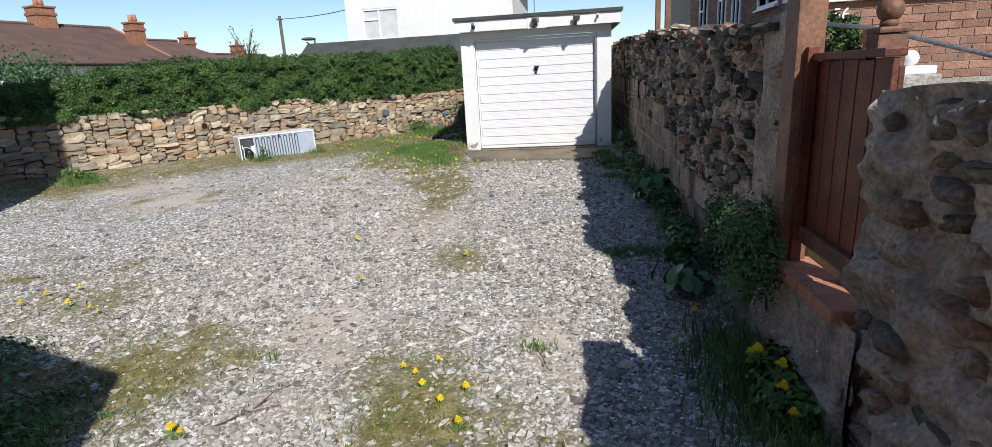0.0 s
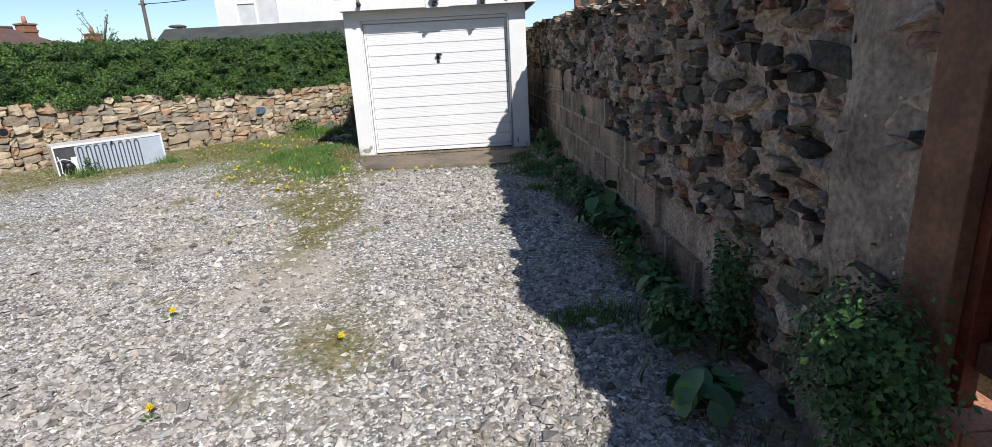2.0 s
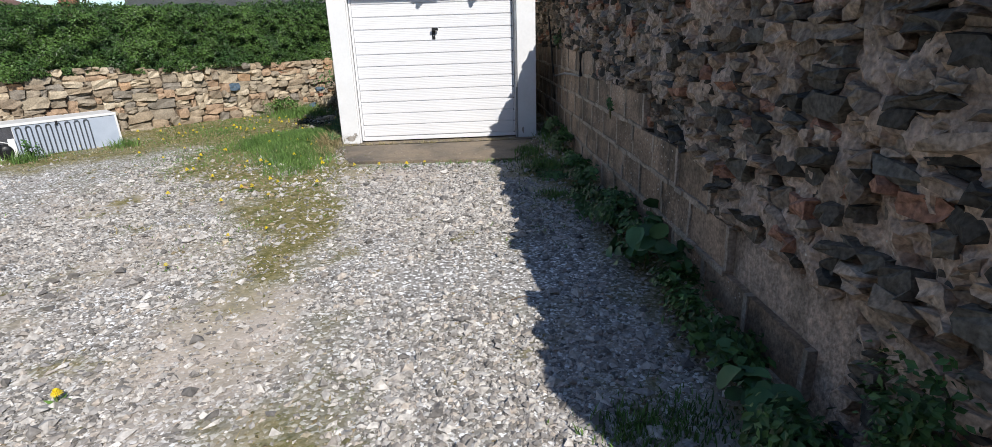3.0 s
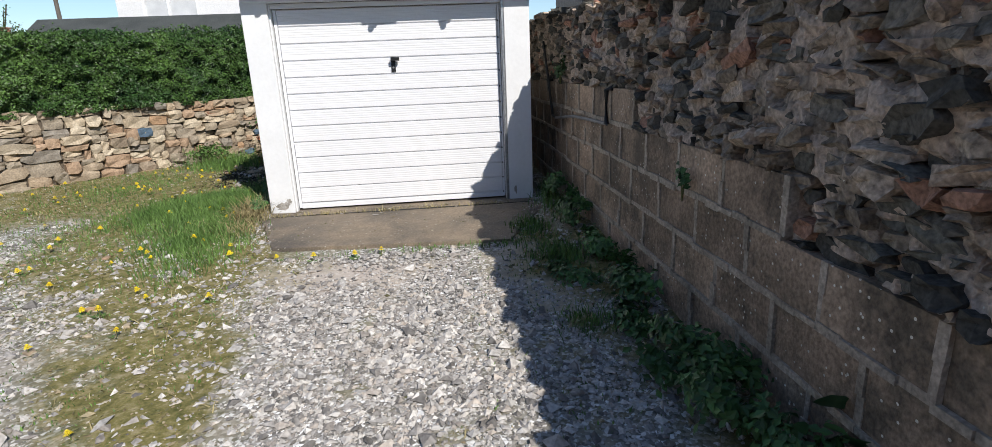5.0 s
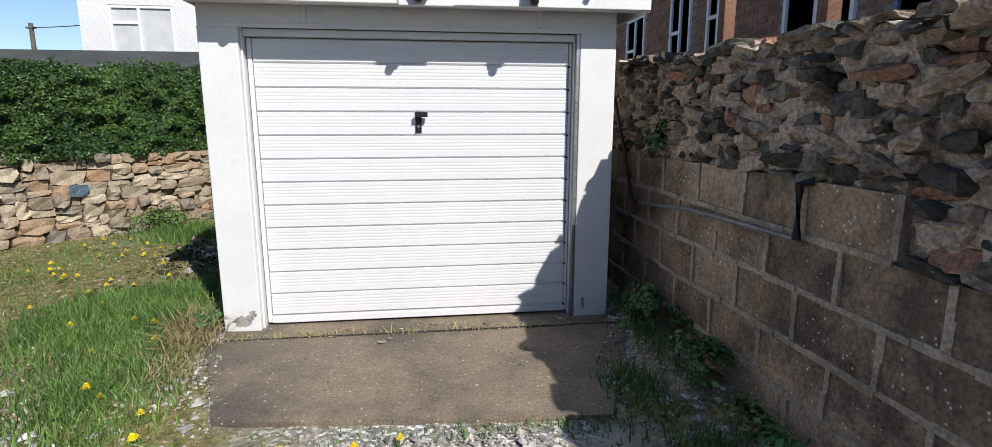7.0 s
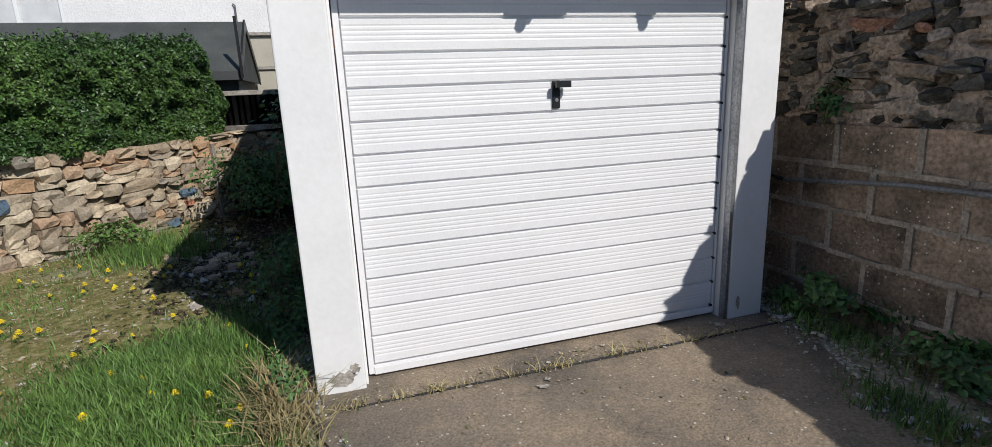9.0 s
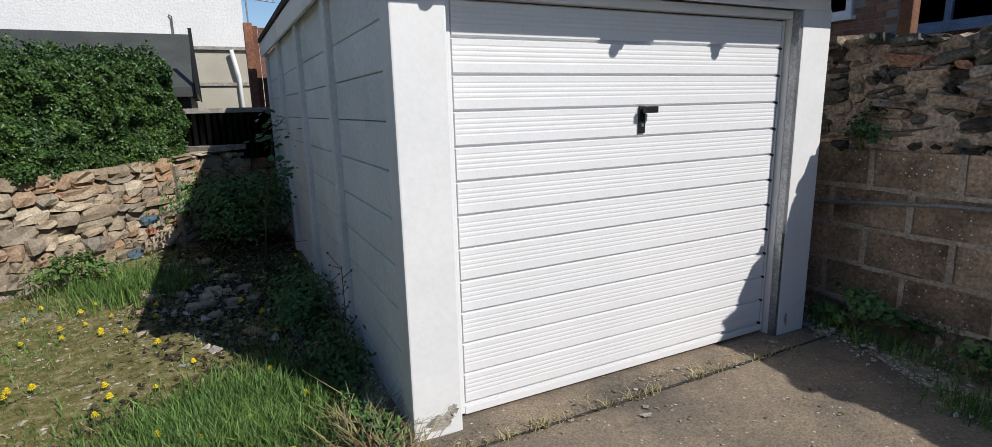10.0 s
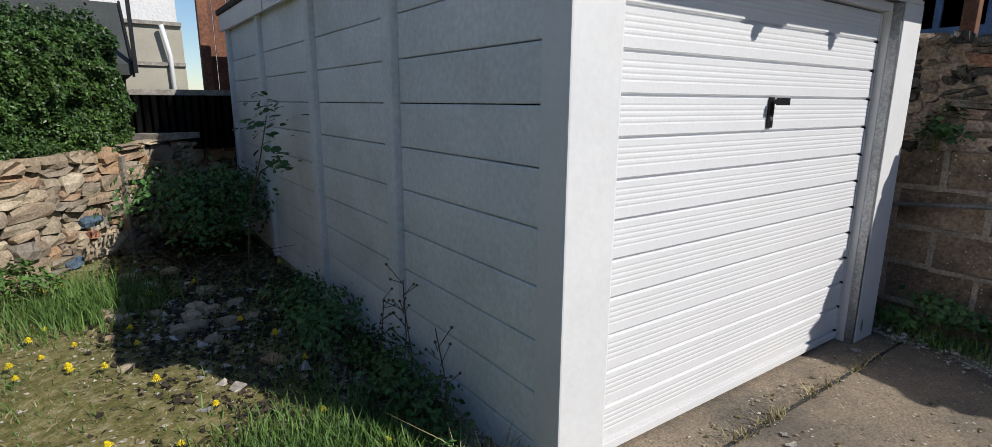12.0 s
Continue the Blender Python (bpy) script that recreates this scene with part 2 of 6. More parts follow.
M_GRAVEL = stone_material("limestone_chippings", [(0.47, 0.445, 0.42), (0.385, 0.365, 0.345), (0.59, 0.56, 0.525), (0.27, 0.255, 0.24), (0.51, 0.455, 0.40), (0.43, 0.415, 0.395), (0.67, 0.64, 0.60), (0.175, 0.165, 0.155), (0.53, 0.505, 0.475), (0.34, 0.31, 0.28)], grain=0.25, bump=0.3, island=True, scale=40)
M_GRIT = stone_material("earthy_grit", [(0.30, 0.24, 0.15), (0.20, 0.16, 0.09), (0.42, 0.37, 0.28), (0.13, 0.12, 0.06), (0.36, 0.30, 0.19), (0.50, 0.47, 0.41), (0.16, 0.16, 0.07)], grain=0.2, bump=0.2, island=True, scale=40)
M_SHADEFLAKE = leaf_material("dark_shade_flake", (0.055, 0.04, 0.026), (0.025, 0.022, 0.015), rough=0.85, k=0.5)
M_CABLE = material("black_cable", (0.02, 0.02, 0.02), (0.012, 0.012, 0.012), rough=0.5, bump=0)
M_POLE = material("grey_timber_pole", (0.16, 0.14, 0.12), (0.11, 0.10, 0.085), bump=0.2)


# ---- builders ----
def place(obj, parent):
    """Parts are modelled in world places; the parent's own place is taken out again."""
    obj.parent = parent
    if parent.parent is None:
        obj.matrix_parent_inverse = Matrix.Translation(-parent.location)
    return obj


def as_mesh(name, bm, mat, smooth=False):
    me = bpy.data.meshes.new(name)
    bm.to_mesh(me)
    bm.free()
    me.materials.append(mat)
    if smooth:
        me.polygons.foreach_set("use_smooth", [True] * len(me.polygons))
    return me


def part(name, bm, mat, parent, label="", smooth=False):
    obj = new(name, as_mesh(name, bm, mat, smooth))
    place(obj, parent)
    if label:
        obj["label"] = label
    return obj


def single(name, bm, mat, label, category, group="", kind="", smooth=False):
    return tagged(new(name, as_mesh(name, bm, mat, smooth)), label, category, group, kind)


def thing(name, loc, label, category, group="", kind=""):
    e = new(name)
    e.empty_display_size = 0.1
    e.location = loc
    return tagged(e, label, category, group, kind)


def box(x0, y0, z0, x1, y1, z1, bev=0.0, bm=None, m=None):
    fresh = bm is None
    bm = bm or bmesh.new()
    vs = [bm.verts.new((x, y, z)) for z in (z0, z1) for x, y in ((x0, y0), (x1, y0), (x1, y1), (x0, y1))]
    for f in ((3, 2, 1, 0), (4, 5, 6, 7), (0, 1, 5, 4), (1, 2, 6, 5), (2, 3, 7, 6), (3, 0, 4, 7)):
        bm.faces.new([vs[i] for i in f])
    if bev and fresh:
        bmesh.ops.bevel(bm, geom=bm.edges[:], offset=bev, segments=2, affect='EDGES', profile=0.6)
    if m is not None:
        bmesh.ops.transform(bm, matrix=m, verts=vs if not (bev and fresh) else bm.verts[:])
    return bm


def prism(points, z0, z1, bm=None):
    """A plan outline (counter-clockwise) raised from z0 to z1."""
    bm = bm or bmesh.new()
    lo = [bm.verts.new((p[0], p[1], z0)) for p in points]
    hi = [bm.verts.new((p[0], p[1], z1)) for p in points]
    bm.faces.new(hi)
    bm.faces.new(lo[::-1])
    for i in range(len(points)):
        j = (i + 1) % len(points)
        bm.faces.new((lo[i], lo[j], hi[j], hi[i]))
    return bm


def tube(path, r, sides=6, bm=None, taper=1.0):
    """A round bar along a path."""
    bm = bm or bmesh.new()
    path = [Vector(p) for p in path]
    rings = []
    for i, p in enumerate(path):
        d = (path[min(i + 1, len(path) - 1)] - path[max(i - 1, 0)]).normalized()
        q = d.to_track_quat('Z', 'Y')
        rr = r * (1 + (taper - 1) * i / max(1, len(path) - 1))
        rings.append([bm.verts.new(p + q @ Vector((rr * math.cos(a), rr * math.sin(a), 0))) for a in [2 * math.pi * k / sides for k in range(sides)]])
    for a, b in zip(rings, rings[1:]):
        for k in range(sides):
            bm.faces.new((a[k], a[(k + 1) % sides], b[(k + 1) % sides], b[k]))
    bm.faces.new(rings[0][::-1])
    bm.faces.new(rings[-1])
    return bm


def ball(c, r, bm=None, seg=12, sz=1.0):
    bm = bm or bmesh.new()
    bmesh.ops.create_uvsphere(bm, u_segments=seg, v_segments=max(5, seg // 2), radius=r, matrix=Matrix.Translation(c) @ Matrix.Diagonal((1, 1, sz, 1)))
    return bm


def soup(name, verts, faces, mat, smooth=False):
    """A joined mesh from arrays: verts (n, k, 3) pieces of alike face layout."""
    n, k = verts.shape[:2]
    f = np.array(faces)
    allf = (f[None] + (np.arange(n) * k)[:, None, None]).reshape(-1, f.shape[1])
    me = bpy.data.meshes.new(name)
    me.vertices.add(n * k)
    me.vertices.foreach_set("co", verts.reshape(-1).astype(np.float32))
    me.loops.add(allf.size)
    me.loops.foreach_set("vertex_index", allf.reshape(-1).astype(np.int32))
    me.polygons.add(len(allf))
    me.polygons.foreach_set("loop_start", (np.arange(len(allf)) * f.shape[1]).astype(np.int32))
    me.polygons.foreach_set("loop_total", np.full(len(allf), f.shape[1], np.int32))
    me.update(calc_edges=True)
    me.validate()
    me.materials.append(mat)
    me.polygons.foreach_set("use_smooth", [smooth] * len(me.polygons))
    return me


def leaves(points, normals, size, rng, mat, name, spread=0.9, aspect=0.55, fold=0.15):
    """Small folded leaves at the points, roughly facing along the normals."""
    n = len(points)
    nr = normals + rng.normal(0, spread, (n, 3))
    nr /= np.linalg.norm(nr, axis=1)[:, None] + 1e-9
    a = rng.normal(0, 1, (n, 3))
    t = np.cross(nr, a)
    t /= np.linalg.norm(t, axis=1)[:, None] + 1e-9
    b = np.cross(nr, t)
    s = (size * rng.uniform(0.6, 1.35, n))[:, None]
    v = np.empty((n, 4, 3))
    v[:, 0] = points - t * s
    v[:, 1] = points - b * s * aspect + nr * s * fold
    v[:, 2] = points + t * s
    v[:, 3] = points + b * s * aspect + nr * s * fold
    return soup(name, v, [(0, 1, 2), (0, 2, 3)], mat)


def broad_leaves(points, normals, size, rng, mat, name, spread=0.5, aspect=0.6, cup=0.12):
    """Rounded, slightly cupped leaves of eight facets."""
    n = len(points)
    nr = normals + rng.normal(0, spread, (n, 3))
    nr /= np.linalg.norm(nr, axis=1)[:, None] + 1e-9
    t = np.cross(nr, rng.normal(0, 1, (n, 3)))
    t /= np.linalg.norm(t, axis=1)[:, None] + 1e-9
    b = np.cross(nr, t)
    s = (size * rng.uniform(0.55, 1.3, n))[:, None]
    rim = [(-1, 0), (-0.7, 0.75), (0.0, 1.0), (0.6, 0.7), (1.1, 0), (0.6, -0.7), (0.0, -1.0), (-0.7, -0.75)]
    v = np.empty((n, 9, 3))
    v[:, 0] = points
    for k, (u, w) in enumerate(rim):
        v[:, k + 1] = points + t * s * u + b * s * w * aspect + nr * s * (cup * abs(w) + (-0.25 if u > 1 else 0.0))
    return soup(name, v, [(0, k + 1, (k + 1) % 8 + 1) for k in range(8)], mat, smooth=True)


def stone_shapes(count, seed, rough=0.13, round_off=(0.97, 0.89)):
    """Unit stones: rounded, knocked-about lumps of 26 points."""
    rng = np.random.RandomState(seed)
    out = []
    for i in range(count):
        bm = bmesh.new()
        grid = {}
        for x in (-1, 0, 1):
            for y in (-1, 0, 1):
                for z in (-1, 0, 1):
                    if (x, y, z) != (0, 0, 0):
                        p = np.array((x, y, z), float)
                        k = np.abs(p).sum()
                        p *= {1: 1.0, 2: round_off[0], 3: round_off[1]}[int(k)]
                        p += rng.uniform(-rough, rough, 3)
                        grid[(x, y, z)] = bm.verts.new(p * 0.5)
        for ax in range(3):
            for s in (-1, 1):
                for u in (-1, 0):
                    for v in (-1, 0):
                        q = []
                        for du, dv in ((0, 0), (1, 0), (1, 1), (0, 1)):
                            c = [0, 0, 0]
                            c[ax] = s
                            c[(ax + 1) % 3], c[(ax + 2) % 3] = u + du, v + dv
                            q.append(grid[tuple(c)])
                        bm.faces.new(q if s > 0 else q[::-1])
        out.append(bm)
    return out


def rubble_layout(length, top, wmin, wmax, hmin, hmax, seed, base=None, cell=0.03):
    """Random rubble: stones (s0, s1, z0, z1) stacked always at the lowest place."""
    rng = random.Random(seed)
    n = int(length / cell)
    h = [(base((i + 0.5) * cell) if base else 0.0) for i in range(n)]
    tops = [top((i + 0.5) * cell) for i in range(n)]
    out = []
    for _ in range(20000):
        lows = [(h[i], i) for i in range(n) if h[i] < tops[i] - 0.03]
        if not lows:
            break
        z, i = min(lows)
        a = i
        while a > 0 and abs(h[a - 1] - z) < 0.022:
            a -= 1
        j = i
        while j < n and abs(h[j] - z) < 0.022:
            j += 1
        want = max(2, int(rng.uniform(wmin, wmax) / cell))
        if j - a < 3:
            nb = min([h[k] for k in (a - 1, j) if 0 <= k < n] or [z + 0.08])
            nz = max(nb, z + 0.03)
            if (j - a) * cell > 0.05 and nz - z > 0.04:
                out.append((a * cell, j * cell, z, min(nz, z + 0.1)))
            for k in range(a, j):
                h[k] = nz
            continue
        if (j - a) - want < 3:
            want = j - a
        want = min(want, int(wmax * 1.25 / cell))
        hh = rng.uniform(hmin, hmax) * (0.75 + 0.5 * want * cell / wmax)
        z1 = z + hh
        t = min(tops[a:a + want])
        if z1 > t - 0.03:
            want = min(want, rng.randint(4, 9))
            z1 = max(t, z + 0.04) + rng.uniform(-0.012, 0.006)
        out.append((a * cell, (a + want) * cell, z, z1))
        for k in range(a, a + want):
            h[k] = z1
    return out


# ---- plan ----
WD = Vector((1.0, 1.09, 0.0)).normalized()      # along the low stone wall
WN = Vector((-WD.y, WD.x, 0.0))                 # away from the yard
W0 = Vector((-3.25, 14.35, 0.0))


def on_wall(s, d, z=0.0):
    return W0 + WD * s + WN * d + Vector((0, 0, z))


def smooth01(t):
    t = np.clip(t, 0, 1)
    return t * t * (3 - 2 * t)


def wall_dist(x, y):
    """Distance from the front of the low wall, towards the yard."""
    return -((x - W0.x) * WN.x + (y - W0.y) * WN.y)


def ground_z(x, y):
    x, y = np.asarray(x, float), np.asarray(y, float)
    z = 0.0205 * np.clip(y, 0, 10.5)
    d = wall_dist(x, y)
    z = z + (0.24 - z) * smooth01((1.2 - d) / 1.1) * (x < 0.9)
    z = z + 0.025 * smooth01((y - 8.2) / 0.6) * smooth01((x - 0.2) / 0.3) * (y < 10.4)
    return z


def blob(x, y, cx, cy, rx, ry, a=0.0):
    dx, dy = x - cx, y - cy
    c, s = math.cos(a), math.sin(a)
    u, v = (dx * c + dy * s) / rx, (-dx * s + dy * c) / ry
    return np.exp(-(u * u + v * v))


def vnoise(x, y, f, seed):
    """Smooth value noise on a plan, 0 to 1."""
    rng = np.random.RandomState(seed)
    g = rng.rand(64, 64)
    u, v = np.asarray(x) * f + 31.7, np.asarray(y) * f + 17.3
    i, j = np.floor(u).astype(int), np.floor(v).astype(int)
    a, b = smooth01(u - i), smooth01(v - j)
    i0, i1, j0, j1 = i % 64, (i + 1) % 64, j % 64, (j + 1) % 64
    return (g[i0, j0] * (1 - a) + g[i1, j0] * a) * (1 - b) + (g[i0, j1] * (1 - a) + g[i1, j1] * a) * b


def green_cover(x, y):
    """How far grass and moss have taken the gravel."""
    d = wall_dist(x, y)
    m = 0.75 * smooth01((2.6 - d) / 1.3)
    m = m + 0.85 * blob(x, y, -2.9, 9.6, 1.0, 1.6)
    m = m + 0.75 * blob(x, y, -3.6, 11.2, 1.3, 1.3)
    m = m + 0.85 * blob(x, y, -1.75, 7.3, 0.42, 1.5, 0.12) + 0.6 * blob(x, y, -2.2, 8.6, 0.7, 0.9) + 0.6 * blob(x, y, -1.5, 6.2, 0.2, 0.6)
    m = m + 0.7 * blob(x, y, -0.87, 4.1, 0.26, 0.34) + 0.45 * blob(x, y, -1.2, 3.75, 0.16, 0.18)
    m = m + 0.9 * blob(x, y, -0.68, 2.15, 0.33, 0.6)
    m = m + 0.6 * blob(x, y, -0.1, 1.8, 0.5, 0.3)
    m = m + 0.75 * blob(x, y, -2.3, 2.3, 0.65, 0.75)
    m = m + 0.6 * blob(x, y, -3.6, 3.3, 0.7, 0.45)
    m = m + 0.6 * smooth01((x - 0.6) / 0.35) * (x < 1.05)
    m = m + 0.7 * blob(x, y, 0.6, 8.3, 0.38, 1.3) + 0.4 * blob(x, y, 0.75, 6.4, 0.25, 1.2)
    m = m + 0.55 * blob(x, y, -2.6, 12.4, 0.7, 1.4)
    m = m + 0.7 * blob(x, y, -3.2, 2.0, 0.7, 0.6)
    m = m + 0.5 * smooth01((vnoise(x, y, 2.6, 51) - 0.74) / 0.2) * (vnoise(x, y, 9.0, 52) > 0.35)
    n = vnoise(x, y, 1.7, 3) * 0.5 + vnoise(x, y, 5.5, 4) * 0.35 + vnoise(x, y, 14, 5) * 0.4 + (vnoise(x, y, 9, 6) - 0.5) * 0.35 - 0.07
    return np.clip(m * 1.15 + (n - 0.55) * 1.0, 0, 1)


def bare_sand(x, y):
    """Patches where the stones have worn away to pale pinkish sand."""
    m = 1.0 * blob(x, y, -0.8, 8.2, 0.9, 0.32) + 0.9 * blob(x, y, -1.4, 5.0, 0.4, 0.8) + 0.7 * blob(x, y, -0.15, 2.75, 0.25, 0.55) + 0.6 * blob(x, y, -1.5, 2.9, 0.45, 0.8) + 0.5 * blob(x, y, -2.6, 6.2, 0.5, 0.9)
    m = m + 0.6 * smooth01((vnoise(x, y, 0.75, 61) - 0.62) / 0.25)
    return np.clip(m + (vnoise(x, y, 4.5, 62) - 0.5) * 0.7, 0, 1)


# ---- ground ----
def ground_material():
    m = bpy.data.materials.new("gravel_and_earth")
    m.use_nodes = True
    n, l = m.node_tree.nodes, m.node_tree.links
    bsdf = n["Principled BSDF"]
    bsdf.inputs["Roughness"].default_value = 0.95
    bsdf.inputs["Specular IOR Level"].default_value = 0.2
    pos = n.new("ShaderNodeNewGeometry").outputs["Position"]
    vor = n.new("ShaderNodeTexVoronoi")
    vor.inputs["Scale"].default_value = 62
    l.new(pos, vor.inputs["Vector"])
    rmp = n.new("ShaderNodeValToRGB")
    for e, (p, c) in zip([rmp.color_ramp.elements[0], rmp.color_ramp.elements[1], rmp.color_ramp.elements.new(0.5), rmp.color_ramp.elements.new(0.75)],
                         [(0.0, (0.12, 0.114, 0.104)), (1.0, (0.55, 0.535, 0.505)), (0.4, (0.26, 0.25, 0.235)), (0.7, (0.38, 0.365, 0.345))]):
        e.position, e.color = p, (*c, 1)
    sep = n.new("ShaderNodeSeparateColor")
    l.new(vor.outputs["Color"], sep.inputs[0])
    l.new(sep.outputs[0], rmp.inputs[0])
    pr = n.new("ShaderNodeMapRange")
    pr.inputs[1].default_value, pr.inputs[2].default_value, pr.inputs[3].default_value, pr.inputs[4].default_value = 0.2, 0.7, 0.05, 0.85
    sa = n.new("ShaderNodeAttribute")
    sa.attribute_name = "sand"
    l.new(sa.outputs["Fac"], pr.inputs[0])
    sand = n.new("ShaderNodeMix")
    sand.data_type = 'RGBA'
    l.new(pr.outputs[0], sand.inputs[0])
    l.new(rmp.outputs[0], sand.inputs[6])
    sand.inputs[7].default_value = (0.50, 0.43, 0.37, 1)
    nz = n.new("ShaderNodeTexNoise")
    nz.inputs["Scale"].default_value, nz.inputs["Detail"].default_value, nz.inputs["Roughness"].default_value = 14, 8, 0.75
    l.new(pos, nz.inputs["Vector"])
    er = n.new("ShaderNodeValToRGB")
    er.color_ramp.elements[0].position, er.color_ramp.elements[1].position = 0.36, 0.68
    er.color_ramp.elements[0].color, er.color_ramp.elements[1].color = (0.075, 0.078, 0.024, 1), (0.36, 0.30, 0.185, 1)
    mid = er.color_ramp.elements.new(0.52)
    mid.color = (0.19, 0.165, 0.062, 1)
    l.new(nz.outputs[0], er.inputs[0])
    at = n.new("ShaderNodeAttribute")
    at.attribute_name = "cover"
    mix = n.new("ShaderNodeMix")
    mix.data_type = 'RGBA'
    l.new(at.outputs["Fac"], mix.inputs[0])
    l.new(sand.outputs[2], mix.inputs[6])
    l.new(er.outputs[0], mix.inputs[7])
    l.new(mix.outputs[2], bsdf.inputs["Base Color"])
    add = n.new("ShaderNodeMath")
    add.operation = 'SUBTRACT'
    add.inputs[0].default_value = 1.0
    l.new(vor.outputs["Distance"], add.inputs[1])
    b = n.new("ShaderNodeBump")
    b.inputs["Strength"].default_value, b.inputs["Distance"].default_value = 0.4, 0.008
    l.new(add.outputs[0], b.inputs["Height"])
    l.new(b.outputs[0], bsdf.inputs["Normal"])
    return m


def build_ground():
    xs = np.concatenate([[-900, -400, -150, -70, -40, -25, -16], np.arange(-12, 1.7, 0.055), [3, 6, 12, 25, 50, 120, 400, 900]])
    ys = np.concatenate([[-900, -300, -100, -40, -15, -6, -3], np.arange(-1, 16.5, 0.07), [18, 22, 30, 45, 80, 200, 500, 1500]])
    X, Y = np.meshgrid(xs, ys)
    Z = ground_z(X, Y)
    near = (X > -12) & (X < 1.6) & (Y > -1) & (Y < 16.4)
    cov = green_cover(X, Y)
    Z = Z + near * (0.018 * (vnoise(X, Y, 1.1, 8) - 0.5) + 0.016 * (vnoise(X, Y, 7, 9) - 0.5) + 0.02 * cov * vnoise(X, Y, 4, 10))
    Z = Z - 0.06 * blob(X, Y, -0.5, 9.6, 1.5, 0.9) * 0.6
    nx, ny = len(xs), len(ys)
    idx = np.arange(nx * ny).reshape(ny, nx)
    f = np.stack([idx[:-1, :-1], idx[:-1, 1:], idx[1:, 1:], idx[1:, :-1]], -1).reshape(-1, 4)
    me = soup("ground", np.stack([X, Y, Z], -1).reshape(1, -1, 3), f, ground_material(), smooth=True)
    a = me.attributes.new("cover", 'FLOAT', 'POINT')
    a.data.foreach_set("value", np.where(near, cov, 0.8).reshape(-1).astype(np.float32))
    a = me.attributes.new("sand", 'FLOAT', 'POINT')
    a.data.foreach_set("value", bare_sand(X, Y).reshape(-1).astype(np.float32))
    tagged(new("ground", me), "grey limestone gravel yard with mossy, grassy patches", "ground", kind="structure")


def in_slab(x, y):
    return (y > 8.62) & (y < 15.2) & (x > -1.9 + (9.97 - y) * 0.3 * (y < 9.97)) & (x < 0.12 + np.clip(y - 8.62, 0, 1.3) * 0.45)


def build_gravel():
    rng = np.random.RandomState(5)
    n = 400000
    x, y = np.where(rng.rand(n) < 0.3, rng.uniform(-9.5, 1.0, n), rng.uniform(-4.0, 1.0, n)), rng.uniform(1.2, 10.2, n)
    keep = (wall_dist(x, y) > 0.5) & ~in_slab(x, y)
    keep &= rng.rand(n) > green_cover(x, y) * 0.72
    keep &= rng.rand(n) > bare_sand(x, y) * 0.8
    keep &= rng.rand(n) < np.where(x > -4.5, 1.0, 0.45)
    keep &= rng.rand(n) < np.clip(0.15 + 1.5 * (0.6 * vnoise(x, y, 0.8, 21) + 0.4 * vnoise(x, y, 3.1, 22) - 0.25), 0.08, 1)
    x, y = x[keep], y[keep]
    # stones thrown down beside the garage
    sx, sy = rng.normal(-2.6, 0.3, 2600), rng.normal(12.7, 0.5, 2600)
    k = (sx < -1.95) & (wall_dist(sx, sy) > 0.3) & (rng.rand(2600) < 1.5 * vnoise(sx, sy, 2.3, 23))
    x, y, extra = np.concatenate([x, sx[k]]), np.concatenate([y, sy[k]]), int(k.sum())
    n = len(x)
    base = np.array([(1, 0, 0), (-1, 0, 0), (0, 1, 0), (0, -1, 0), (0, 0, 1), (0, 0, -1)], float)
    v = base[None] + rng.uniform(-0.45, 0.45, (n, 6, 3))
    r = np.clip(rng.lognormal(-4.84, 0.5, n), 0.004, 0.036)
    r[n - extra:] *= 1.25
    sc = np.stack([r * rng.uniform(0.8, 1.5, n), r * rng.uniform(0.8, 1.3, n), r * rng.uniform(0.5, 0.9, n)], -1)
    v = v * sc[:, None]
    a = rng.uniform(0, 2 * np.pi, n)
    c, s = np.cos(a)[:, None], np.sin(a)[:, None]
    vx, vy = v[..., 0] * c - v[..., 1] * s, v[..., 0] * s + v[..., 1] * c
    z = ground_z(x, y) + r * 0.35 + 0.018 * (vnoise(x, y, 1.1, 8) - 0.5) + 0.016 * (vnoise(x, y, 7, 9) - 0.5)
    v = np.stack([vx + x[:, None], vy + y[:, None], v[..., 2] + z[:, None]], -1)
    me = soup("gravel", v, [(0, 2, 4), (2, 1, 4), (1, 3, 4), (3, 0, 4), (2, 0, 5), (1, 2, 5), (3, 1, 5), (0, 3, 5)], M_GRAVEL)
    tagged(new("gravel", me), "loose pale grey limestone chippings over the yard", "gravel", kind="stuff")


